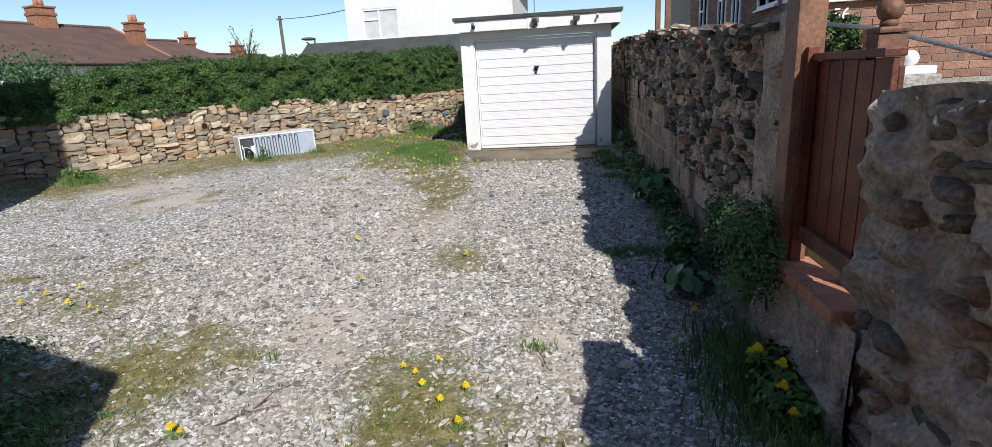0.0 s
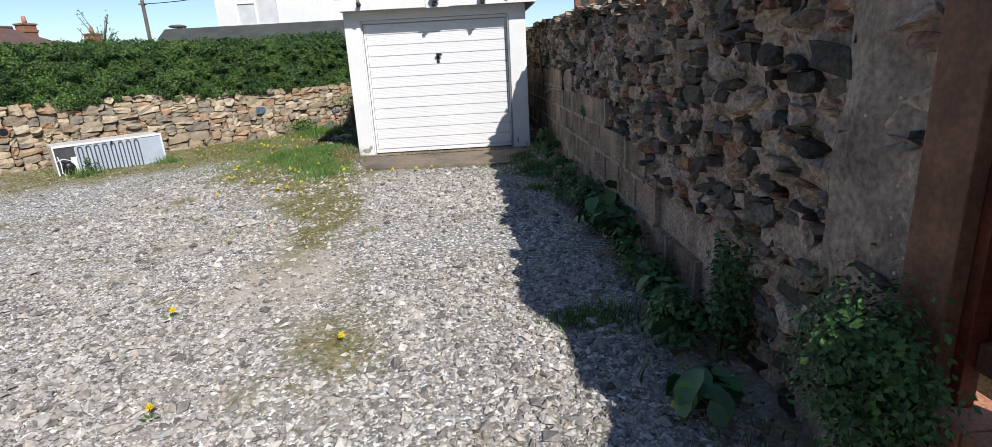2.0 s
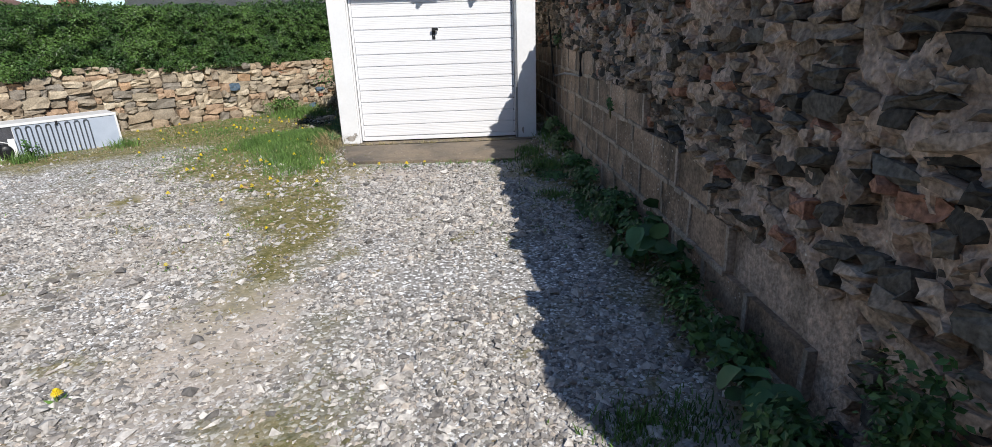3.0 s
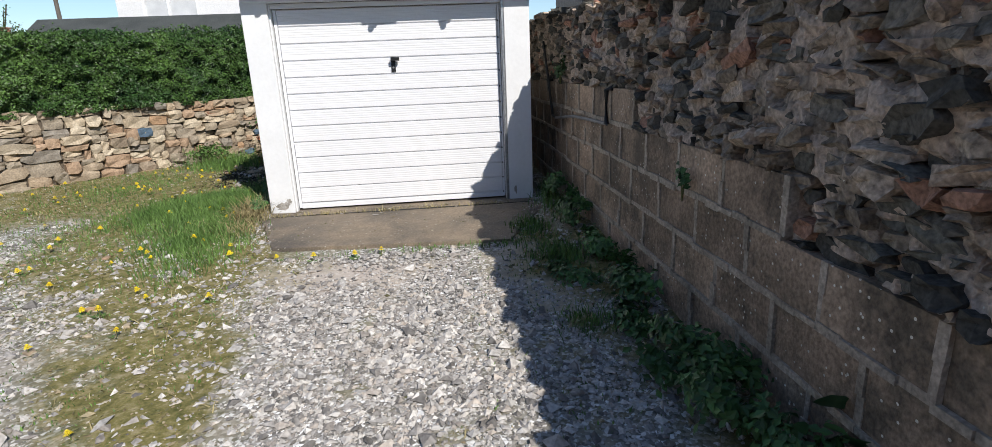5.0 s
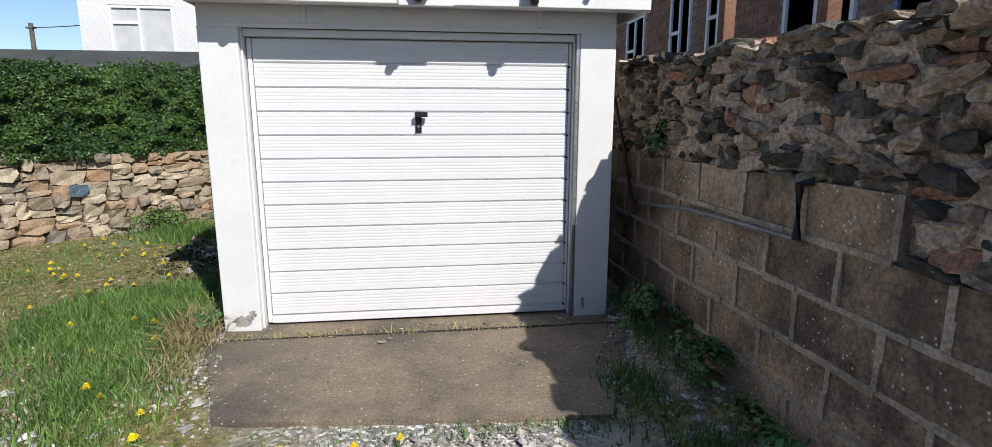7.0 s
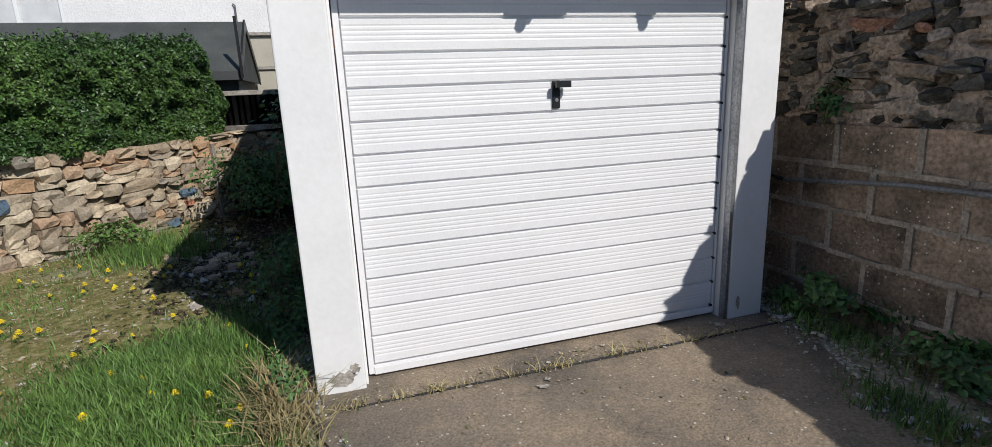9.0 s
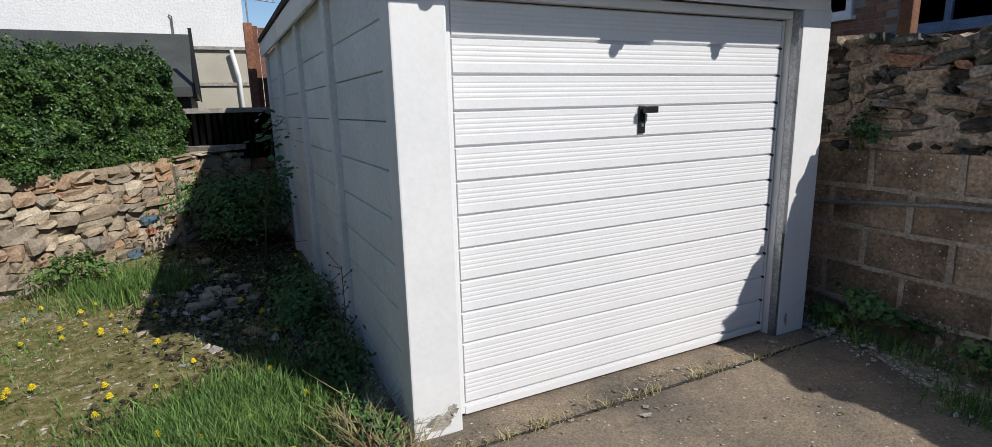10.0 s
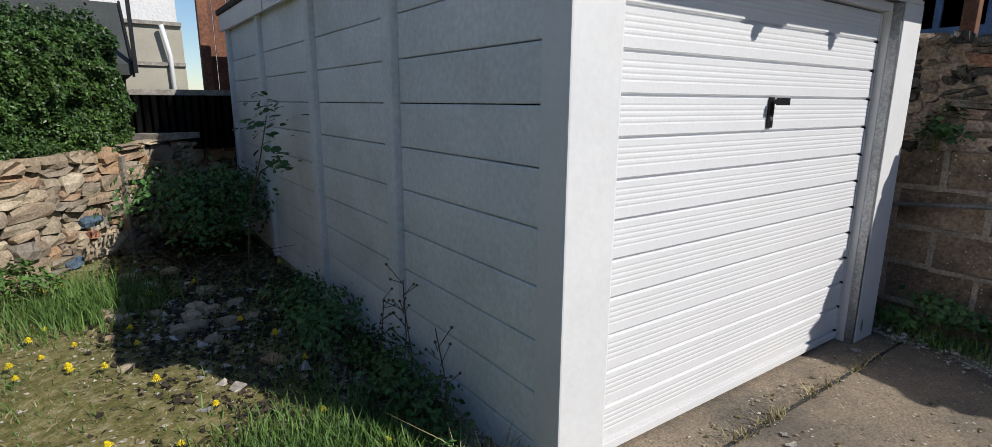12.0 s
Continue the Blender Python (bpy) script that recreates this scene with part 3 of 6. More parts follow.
def build_grit():
    """Crumbs of earth, dead leaf and small stones lying in the mossy patches."""
    rng = np.random.RandomState(15)
    n = 150000
    x, y = rng.uniform(-9.0, 1.0, n), rng.uniform(1.2, 14.2, n)
    keep = (wall_dist(x, y) > 0.02) & ~in_slab(x, y) & (rng.rand(n) < green_cover(x, y) * 0.9) & (rng.rand(n) < np.where(y < 5, 1.0, 0.55))
    x, y = x[keep], y[keep]
    n = len(x)
    base = np.array([(1, 0, 0), (-1, 0, 0), (0, 1, 0), (0, -1, 0), (0, 0, 1), (0, 0, -1)], float)
    r = np.clip(rng.lognormal(-5.15, 0.45, n), 0.003, 0.02)
    v = (base[None] + rng.uniform(-0.4, 0.4, (n, 6, 3))) * np.stack([r * rng.uniform(0.8, 1.8, n), r * rng.uniform(0.6, 1.2, n), r * rng.uniform(0.3, 0.8, n)], -1)[:, None]
    a = rng.uniform(0, 2 * np.pi, n)
    c, s = np.cos(a)[:, None], np.sin(a)[:, None]
    z = ground_z(x, y) + r * 0.3 + 0.018 * (vnoise(x, y, 1.1, 8) - 0.5) + 0.016 * (vnoise(x, y, 7, 9) - 0.5) + 0.02 * green_cover(x, y) * vnoise(x, y, 4, 10)
    v = np.stack([v[..., 0] * c - v[..., 1] * s + x[:, None], v[..., 0] * s + v[..., 1] * c + y[:, None], v[..., 2] + z[:, None]], -1)
    me = soup("grit", v, [(0, 2, 4), (2, 1, 4), (1, 3, 4), (3, 0, 4), (2, 0, 5), (1, 2, 5), (3, 1, 5), (0, 3, 5)], M_GRIT)
    tagged(new("grit", me), "brown crumbs of earth and small stones in the moss", "grit", kind="stuff")


def build_slab_litter():
    """Grit, leaf crumbs and paint flakes lying on the concrete before the door."""
    rng = np.random.RandomState(27)
    n = 1000
    x, y = rng.uniform(-1.85, 0.75, n), np.where(rng.rand(n) < 0.4, 9.95 - np.abs(rng.normal(0, 0.06, n)), np.where(rng.rand(n) < 0.2, rng.normal(9.812, 0.04, n), rng.uniform(8.75, 9.9, n)))
    ok = (y < 9.96) & (y > 8.8) & in_slab(x, y + 0.03) & in_slab(x, y - 0.05)
    x, y = x[ok], y[ok]
    n = len(x)
    r = np.clip(rng.lognormal(-5.75, 0.5, n), 0.002, 0.011)
    base = np.array([(1, 0, 0), (-1, 0, 0), (0, 1, 0), (0, -1, 0), (0, 0, 1), (0, 0, -1)], float)
    v = (base[None] + rng.uniform(-0.4, 0.4, (n, 6, 3))) * np.stack([r * rng.uniform(0.8, 1.7, n), r * rng.uniform(0.8, 1.7, n), r * 0.5], -1)[:, None]
    z = 0.213 - 0.012 * np.clip(9.6 - y, 0, 2)
    v = v + np.stack([x, y, z], -1)[:, None]
    me = soup("slab_litter", v, [(0, 2, 4), (2, 1, 4), (1, 3, 4), (3, 0, 4), (2, 0, 5), (1, 2, 5), (3, 1, 5), (0, 3, 5)], M_GRIT)
    tagged(new("slab_litter", me), "pale grit and crumbs scattered on the concrete", "litter", kind="stuff")
    for k, (fx, fy, w) in enumerate(((-1.19, 9.79, 0.022), (-0.86, 9.66, 0.038), (0.36, 9.92, 0.045), (-0.81, 9.72, 0.022))):
        bm = bmesh.new()
        ring = [(fx + w * math.cos(a) * (0.7 + 0.3 * math.sin(3 * a + k)), fy + 0.7 * w * math.sin(a) * (0.7 + 0.3 * math.cos(2 * a + k))) for a in [2 * math.pi * i / 12 for i in range(12)]]
        single("paint_flake", prism(ring, 0.213, 0.216, bm), M_FLAKE, "fallen flake of white paint on the concrete", "paint flake", group="paint flakes")


def blade_mesh(name, x, y, z, h, rng, mat, lean=0.7, w=0.0032):
    n = len(x)
    a = rng.uniform(0, 2 * np.pi, n)
    p = np.stack([x, y, z], -1)
    side = np.stack([np.cos(a), np.sin(a), np.zeros(n)], -1) * (w * rng.uniform(0.6, 1.4, n))[:, None]
    b = a + rng.uniform(0.6, 2.5, n)
    k = (h * lean * rng.uniform(0.1, 1.2, n))[:, None]
    d = np.stack([np.cos(b), np.sin(b), np.zeros(n)], -1) * k
    up = np.zeros((n, 3))
    up[:, 2] = h
    v = np.stack([p - side, p + side, p + up * 0.6 + d * 0.4 + side * 0.8, p + up * 0.6 + d * 0.4 - side * 0.8, p + up + d], 1)
    return soup(name, v, [(0, 1, 2), (0, 2, 3), (3, 2, 4)], mat)


def build_grass():
    rng = np.random.RandomState(11)
    # lush tufts: centre, spread, count, height
    tufts = [(-2.3, 9.45, 0.15, 0.36, 4600, 0.09), (-2.5, 10.2, 0.22, 0.5, 4400, 0.095), (-3.3, 10.8, 0.6, 0.9, 4500, 0.03), (-4.0, 12.0, 0.6, 0.6, 3000, 0.035), (-3.1, 9.2, 0.5, 0.6, 3000, 0.035), (-1.9, 7.3, 0.3, 0.8, 1200, 0.025), (-0.87, 4.15, 0.15, 0.15, 160, 0.025), (-3.35, 13.2, 0.28, 0.25, 1300, 0.2), (-2.1, 8.8, 0.16, 0.3, 1500, 0.08),
             (-3.2, 9.6, 0.4, 0.5, 900, 0.07), (-4.1, 11.8, 0.6, 0.6, 900, 0.07), (-7.9, 7.9, 0.18, 0.14, 700, 0.16), (-6.0, 10.0, 0.4, 0.15, 400, 0.08),
             (-2.6, 10.55, 0.24, 0.2, 6500, 0.11), (-2.9, 10.2, 0.22, 0.25, 4200, 0.09), (-3.3, 13.0, 0.2, 0.2, 900, 0.17), (0.62, 8.25, 0.12, 0.12, 700, 0.1), (0.38, 4.25, 0.08, 0.07, 500, 0.05), (0.45, 7.9, 0.3, 0.5, 900, 0.03), (0.45, 7.0, 0.2, 0.4, 500, 0.03), (0.55, 7.2, 0.1, 0.1, 500, 0.07), (0.5, 8.9, 0.1, 0.14, 500, 0.08), (0.60, 4.25, 0.12, 0.09, 500, 0.05), (0.85, 9.6, 0.08, 0.3, 500, 0.09),
             (0.80, 2.35, 0.13, 0.35, 2200, 0.11), (0.2, 8.62, 0.2, 0.04, 160, 0.05), (-0.6, 8.62, 0.4, 0.05, 160, 0.045), (-0.2, 2.74, 0.05, 0.05, 120, 0.04), (-0.75, 2.15, 0.18, 0.25, 700, 0.04),
             (-1.71, 2.58, 0.04, 0.03, 40, 0.05), (-2.4, 2.2, 0.35, 0.35, 900, 0.05), (-5.0, 10.45, 0.1, 0.1, 250, 0.14), (-5.8, 9.65, 0.1, 0.06, 200, 0.16), (-2.2, 12.2, 0.2, 0.8, 700, 0.12), (-2.25, 10.9, 0.18, 0.4, 600, 0.1)]
    X, Y, H = [], [], []
    for cx, cy, sx, sy, n, h in tufts:
        X.append(rng.normal(cx, sx, n)), Y.append(rng.normal(cy, sy, n)), H.append(h * rng.uniform(0.4, 1.15, n))
    n = 90000
    x, y = rng.uniform(-9.8, 1.0, n), rng.uniform(1.0, 14.6, n)
    k = (rng.rand(n) < (green_cover(x, y) - 0.3) * 1.0 * vnoise(x, y, 2.5, 40))
    X.append(x[k]), Y.append(y[k]), H.append(rng.uniform(0.01, 0.034, k.sum()))
    x, y, h = np.concatenate(X), np.concatenate(Y), np.concatenate(H)
    ok = (wall_dist(x, y) > 0.02) & (x < 1.0) & ~((x > -1.93) & (x < 0.74) & (y > 9.9)) & ~((y > 8.75) & (y < 10) & (x > -1.7) & (x < 0.3))
    x, y, h = x[ok], y[ok], h[ok]
    me = blade_mesh("grass", x, y, ground_z(x, y) - 0.005, h, rng, M_GRASS)
    tagged(new("grass", me), "green tufts of long and short grass among the gravel", "grass", kind="stuff")
    tx = np.array((-1.78, -1.72, -1.38, -1.3, -1.22, -0.8, -0.72, -0.68, -0.35, -0.2, 0.1, 0.3, -1.0, -1.55))
    x = np.concatenate([rng.normal(q, 0.05, 26) for q in tx])
    x = np.concatenate([x, rng.uniform(-1.85, 0.6, 50)])
    me = blade_mesh("joint_weeds", x, rng.normal(9.812, 0.012, len(x)), np.full(len(x), 0.205), rng.uniform(0.012, 0.06, len(x)), rng, M_DRY, lean=1.6)
    tagged(new("joint_weeds", me), "tiny dry weeds sprouting from the joint in the concrete", "weeds", kind="stuff")
    n = 70000
    x, y = rng.uniform(-9.8, 1.0, n), rng.uniform(1.0, 14.6, n)
    k = (rng.rand(n) < (green_cover(x, y) - 0.3) * 0.6) & (wall_dist(x, y) > 0.02) & ~in_slab(x, y)
    h = rng.uniform(0.01, 0.05, n)[k]
    x, y = x[k], y[k]
    # straw flopping over the corner of the slab
    for cx, cy, sx, sy, q, hh in ((-2.02, 9.75, 0.07, 0.16, 420, 0.17), (-1.98, 9.35, 0.1, 0.12, 200, 0.1), (-2.1, 10.05, 0.06, 0.12, 260, 0.2), (-2.3, 9.5, 0.2, 0.2, 300, 0.09)):
        x, y, h = np.append(x, rng.normal(cx, sx, q)), np.append(y, rng.normal(cy, sy, q)), np.append(h, hh * rng.uniform(0.4, 1.0, q))
    me = blade_mesh("dry_grass", x, y, ground_z(x, y), h, rng, M_DRY, lean=1.8)
    tagged(new("dry_grass", me), "straw-coloured dead grass and moss litter", "dry grass", kind="stuff")


# ---- low stone wall and hedge ----
def wall_top_l(s):
    return 1.20 - 0.008 * s + 0.04 * math.sin(s * 1.9) * math.sin(s * 0.7 + 1)


def build_low_wall():
    root = thing("wall_low", on_wall(-4, 0.2, 0.1), "low tan rubble sandstone boundary wall", "wall", kind="structure")
    start, length = -13.0, 16.2
    # mortar body, its colour darkened so the recessed joints look shaded
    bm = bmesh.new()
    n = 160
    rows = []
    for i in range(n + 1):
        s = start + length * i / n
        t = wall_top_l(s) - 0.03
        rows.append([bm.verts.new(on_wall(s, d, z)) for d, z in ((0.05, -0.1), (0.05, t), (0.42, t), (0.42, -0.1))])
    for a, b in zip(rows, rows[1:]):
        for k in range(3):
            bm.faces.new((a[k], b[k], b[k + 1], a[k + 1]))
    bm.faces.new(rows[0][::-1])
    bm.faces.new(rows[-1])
    part("mortar", bm, M_MORTAR_L, root, "earth mortar behind the stones, coloured dark for shaded joints")
    stones = rubble_layout(length, lambda q: wall_top_l(q + start), 0.12, 0.40, 0.06, 0.15, 4, base=lambda q: 0.1)
    shapes = [as_mesh("stone", b, M_SAND) for b in stone_shapes(12, 2, 0.2, (0.96, 0.88))]
    joined = [b for b in stone_shapes(12, 3, 0.2, (0.96, 0.88))]
    jv, jn = [np.array([v.co[:] for v in b.verts]) for b in joined], None
    jf = [[v.index for v in f.verts] for f in joined[0].faces] if joined[0].verts.index_update() is None else None
    rng = random.Random(8)
    basis = Matrix((WD, -WN, (0, 0, 1))).transposed()
    far = []
    singles = 0
    for s0, s1, z0, z1 in stones:
        s = start + (s0 + s1) / 2
        w, h = (s1 - s0) * 0.99, (z1 - z0) * 1.01
        dep = rng.uniform(0.17, 0.26)
        m = Matrix.Translation(on_wall(s, 0.10 + rng.uniform(-0.035, 0.025), (z0 + z1) / 2)) @ basis.to_4x4() @ pose(0, 0, 0, rng.uniform(-5, 5), rng.uniform(-6, 6), rng.uniform(-4, 4)) @ Matrix.Diagonal((w, dep, h, 1))
        if s > -6.3 and s < 2.0 and singles < 330:
            singles += 1
            o = new("stone", shapes[rng.randrange(12)])
            o.parent = root
            o.matrix_parent_inverse = Matrix.Translation(-root.location)
            o.matrix_basis = m
        else:
            q = jv[rng.randrange(12)]
            far.append(q @ np.array(m.to_3x3()).T + np.array(m.translation))
    me = soup("stones", np.array(far), jf, M_SAND_I)
    place(tagged(new("stones", me), "tan rubble stones further along the wall", kind="stuff"), root)
    # odd blue-grey stones, an orange brick end and the clay pipe mouth
    for s, z, w, h, mt in ((0.02, 0.61, 0.2, 0.09, M_BLUEST), (-0.22, 0.32, 0.16, 0.09, M_BLUEST), (-1.75, 0.8, 0.2, 0.13, M_BLUEST), (-0.75, 0.98, 0.13, 0.07, M_CHIM), (0.0, 0.5, 0.12, 0.06, M_CHIM)):
        b = stone_shapes(1, int(100 + z * 100), 0.1)[0]
        bmesh.ops.transform(b, matrix=Matrix.Translation(on_wall(s, 0.06, z)) @ basis.to_4x4() @ Matrix.Diagonal((w, 0.2, h, 1)), verts=b.verts[:])
        part("stone", b, mt, root, "odd coloured stone in the wall")
    b = tube([on_wall(-5.75, -0.03, 0.86), on_wall(-5.75, 0.12, 0.86)], 0.075, 14)
    part("clay_pipe", b, M_CHIM, root, "round clay drain pipe mouth")
    # solid black plug drawn for the shade inside the pipe
    b = tube([on_wall(-5.75, -0.034, 0.86), on_wall(-5.75, 0.10, 0.86)], 0.058, 14)
    part("pipe_bore_shade", b, M_BLACK, root, "black plug coloured as the shaded hollow of the pipe")
    b = prism([on_wall(1.0, -0.04), on_wall(2.3, -0.04), on_wall(2.3, 0.5), on_wall(1.0, 0.5)], 1.22, 1.28)
    part("coping", b, M_FLAKE, root, "grey concrete coping slab")
    bm = box(-0.018, -0.02, 0.1, 0.018, 0.06, 1.12)
    bmesh.ops.transform(bm, matrix=Matrix.Translation(on_wall(0.38, 0, 0)) @ basis.to_4x4(), verts=bm.verts[:])
    part("strip", bm, M_SAND, root, "upright mortar strip")


def build_hedge():
    rng = np.random.RandomState(2)
    root = thing("hedge", on_wall(-5, 0.5, 1.2), "clipped dense green privet hedge above the stone wall", "hedge")
    s0, s1, d0, d1 = -13.0, 0.72, 0.04, 1.05

    def top(s):
        return np.interp(s, [-13, -9, -8.1, -7.6, -7.2, -6.2, -4.6, -2.5, 0.7], [1.70, 1.74, 1.79, 1.88, 1.97, 2.07, 2.11, 2.16, 2.25]) + 0.02 * np.sin(s * 2.1) + 0.015 * np.sin(s * 5.3)
    # near-black core whose colour stands in for shade in the leaf gaps
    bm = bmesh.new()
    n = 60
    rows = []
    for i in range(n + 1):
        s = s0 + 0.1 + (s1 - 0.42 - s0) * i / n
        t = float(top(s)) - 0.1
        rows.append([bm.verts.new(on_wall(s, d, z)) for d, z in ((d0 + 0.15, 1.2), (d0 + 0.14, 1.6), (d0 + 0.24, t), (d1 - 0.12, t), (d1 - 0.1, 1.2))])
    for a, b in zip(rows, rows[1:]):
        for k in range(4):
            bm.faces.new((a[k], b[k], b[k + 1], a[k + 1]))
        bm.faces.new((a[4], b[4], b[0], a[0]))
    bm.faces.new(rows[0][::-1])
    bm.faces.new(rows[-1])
    part("inner_core", bm, M_HCORE, root, "dark core sheet coloured as the shade between the leaves")

    def lump(s, z):
        return 0.15 * (vnoise(s, z, 1.6, 31) - 0.5) + 0.12 * (vnoise(s, z, 4.5, 32) - 0.5) + 0.15 * (vnoise(s, z, 9.5, 34) - 0.5) + 0.05 * (vnoise(s, z, 19.0, 35) - 0.5)
    P, N = [], []
    # front
    n = 150000
    s = np.concatenate([rng.uniform(-9.5, s1, int(n * 0.85)), rng.uniform(s0, -9.5, n - int(n * 0.85))])
    u = rng.uniform(0, 1, n)
    t = top(s)
    low = 1.16 + 0.10 * (vnoise(s, s * 0, 1.8, 33) - 0.6)
    z = low + (t - low) * u
    d = d0 - 0.05 + lump(s, z) + 0.16 * np.clip((u - 0.8) / 0.2, 0, 1) ** 2 + np.abs(rng.normal(0, 0.04, n))
    P.append(np.stack([s, d, z], -1)), N.append(np.tile((0, -1, 0.35), (n, 1)))
    # top
    n = 26000
    s, d = rng.uniform(-9.5, s1, n), rng.uniform(d0 + 0.05, d1, n)
    z = top(s) + lump(s, d) - np.abs(rng.normal(0, 0.035, n)) + (rng.rand(n) < 0.04) * rng.uniform(0, 0.06, n)
    P.append(np.stack([s, d, z], -1)), N.append(np.tile((0, -0.2, 1), (n, 1)))
    for k, (p, q) in enumerate(zip(P, N)):
        fade = np.clip((p[:, 0] - (s1 - 0.28)) / 0.28, 0, 1)
        p[:, 1] += 0.22 * fade ** 2 * (p[:, 1] < 0.5)
        p[:, 2] -= 0.16 * fade ** 2 * (p[:, 2] > 2.1)
    # end
    n = 14000
    d, u = rng.uniform(d0, d1, n), rng.uniform(0, 1, n)
    z = 1.14 + (top(s1) - 1.14) * u
    rnd = 0.30 * np.abs(u - 0.45) ** 2 * 4 + 0.3 * np.clip((0.25 - (d - d0)) / 0.25, 0, 1) ** 2
    s = s1 + 0.05 - rnd + lump(d, z) * 1.5 - np.abs(rng.normal(0, 0.04, n))
    P.append(np.stack([s, d, z], -1)), N.append(np.tile((1, 0, 0.3), (n, 1)))
    P, N = np.concatenate(P), np.concatenate(N)
    A = np.array((WD[:], WN[:], (0, 0, 1)))
    pts = P @ A + np.array(W0[:])
    me = leaves(pts, N @ A, 0.0185, rng, M_HEDGE, "foliage", spread=0.85)
    place(new("foliage", me), root)


# ---- right-hand boundary wall ----
XR = 1.03


def wall_top_r(y):
    return float(np.interp(y, [2.9, 3.3, 5, 8.3, 10, 12, 18], [1.69, 1.70, 1.79, 1.94, 2.02, 2.05, 2.1])) + 0.012 * math.sin(y * 3.1) + 0.01 * math.sin(y * 7.7)


def block_top(y):
    return 1.33 if y > 7.92 else 1.085 if y > 6.35 else 0.84 if y > 5.2 else 0.595 if y > 4.1 else 0.0


def build_right_wall():
    root = thing("wall_right", (1.25, 8, 0), "old dark rubble and concrete block boundary wall in shade", "wall", kind="structure")
    # rough mortar body
    y0, y1 = 2.89, 17.5
    ny, nz = 560, 60
    bm = bmesh.new()
    grid = []
    for i in range(ny + 1):
        y = y0 + (y1 - y0) * i / ny
        t = wall_top_r(y) - 0.03
        bt = block_top(y)
        col = []
        for k in range(nz + 1):
            z = -0.1 + (t + 0.1) * k / nz
            nv = noise.noise((y * 3.2, z * 4.0, 0.3)) * 0.03 + noise.noise((y * 10, z * 15, 2.3)) * 0.03 + noise.noise((y * 24, z * 34, 5.1)) * 0.016
            nv += 0.055 * min(1.0, max(0.0, (noise.noise((y * 6.5, z * 12, 8.2)) - 0.24) / 0.12)) + 0.002
            x = XR + 0.012 + (0.016 if z < bt + 0.01 else nv)
            col.append(bm.verts.new((x, y, z)))
        back = min(XR + 0.36, 1.13 + (y - 2.89) * 0.4)
        col.append(bm.verts.new((back, y, t)))
        col.append(bm.verts.new((back, y, -0.1)))
        grid.append(col)
    for a, b in zip(grid, grid[1:]):
        for k in range(len(a) - 1):
            bm.faces.new((a[k], a[k + 1], b[k + 1], b[k]))
    bm.faces.new(grid[0])
    bm.faces.new(grid[-1][::-1])
    part("mortar", bm, M_MORTAR_R, root, "crumbling brown mortar body")
    # rubble stones
    def base(q):
        return max(block_top(q + y0), 0.02)
    stones = rubble_layout(13.6, lambda q: wall_top_r(q + y0), 0.07, 0.25, 0.03, 0.085, 14, base=base)
    shapes = [as_mesh("stone", b, M_RUBBLE) for b in stone_shapes(14, 5, 0.3)]
    jb = stone_shapes(14, 6, 0.3)
    for b in jb:
        b.verts.index_update()
    jv = [np.array([v.co[:] for v in b.verts]) for b in jb]
    jf = [[v.index for v in f.verts] for f in jb[0].faces]
    r = random.Random(3)
    singles, far = 0, []
    for s0, s1, z0, z1 in stones:
        y, z = y0 + (s0 + s1) / 2, (z0 + z1) / 2
        if y < 3.28 and r.random() < 0.75:
            continue
        if r.random() < 0.05:
            continue
        shrink = r.uniform(0.66, 1.06)
        w, h, dep = (s1 - s0) * shrink, (z1 - z0) * shrink * 1.05, r.uniform(0.085, 0.18)
        m = pose(XR + 0.066 + r.uniform(-0.03, 0.025), y, z, r.uniform(-14, 14) * (1 if z < wall_top_r(y) - 0.12 else 0.2), r.uniform(-9, 9), r.uniform(-9, 9)) @ Matrix.Diagonal((dep, w, h, 1))
        if 3.0 < y < 6.6 and singles < 330 and (z > 0.3):
            singles += 1
            o = new("stone", shapes[r.randrange(14)])
            o.parent = root
            o.matrix_parent_inverse = Matrix.Translation(-root.location)
            o.matrix_basis = m
        else:
            far.append(jv[r.randrange(14)] @ np.array(m.to_3x3()).T + np.array(m.translation))
    # loose coping stones along the top
    y = 3.0
    while y < 16:
        w = r.uniform(0.08, 0.3)
        t = wall_top_r(y)
        m = pose(XR + (0.12 if y > 3.6 else 0.02) + r.uniform(-0.06, 0.06), y + w / 2, t + r.uniform(-0.04, -0.022), r.uniform(-4, 4), r.uniform(-5, 5), r.uniform(-20, 20)) @ Matrix.Diagonal((r.uniform(0.2, 0.34) if y > 3.6 else 0.14, w, r.uniform(0.035, 0.07), 1))
        far.append(jv[r.randrange(14)] @ np.array(m.to_3x3()).T + np.array(m.translation))
        y += w * r.uniform(0.7, 1.1)
    me = soup("stones", np.array(far), jf, M_RUBBLE_I)
    place(tagged(new("stones", me), "dark rubble stones and ragged wall top", kind="stuff"), root)
    # concrete blocks with raised pointing
    bl = bmesh.new()
    box(-0.05, -0.5, -0.5, 0.05, 0.5, 0.5, bm=bl)
    blocks = [as_mesh("block", bl, M_BLOCK)]
    pm = bmesh.new()
    pitch, cl = 0.243, 0.4625
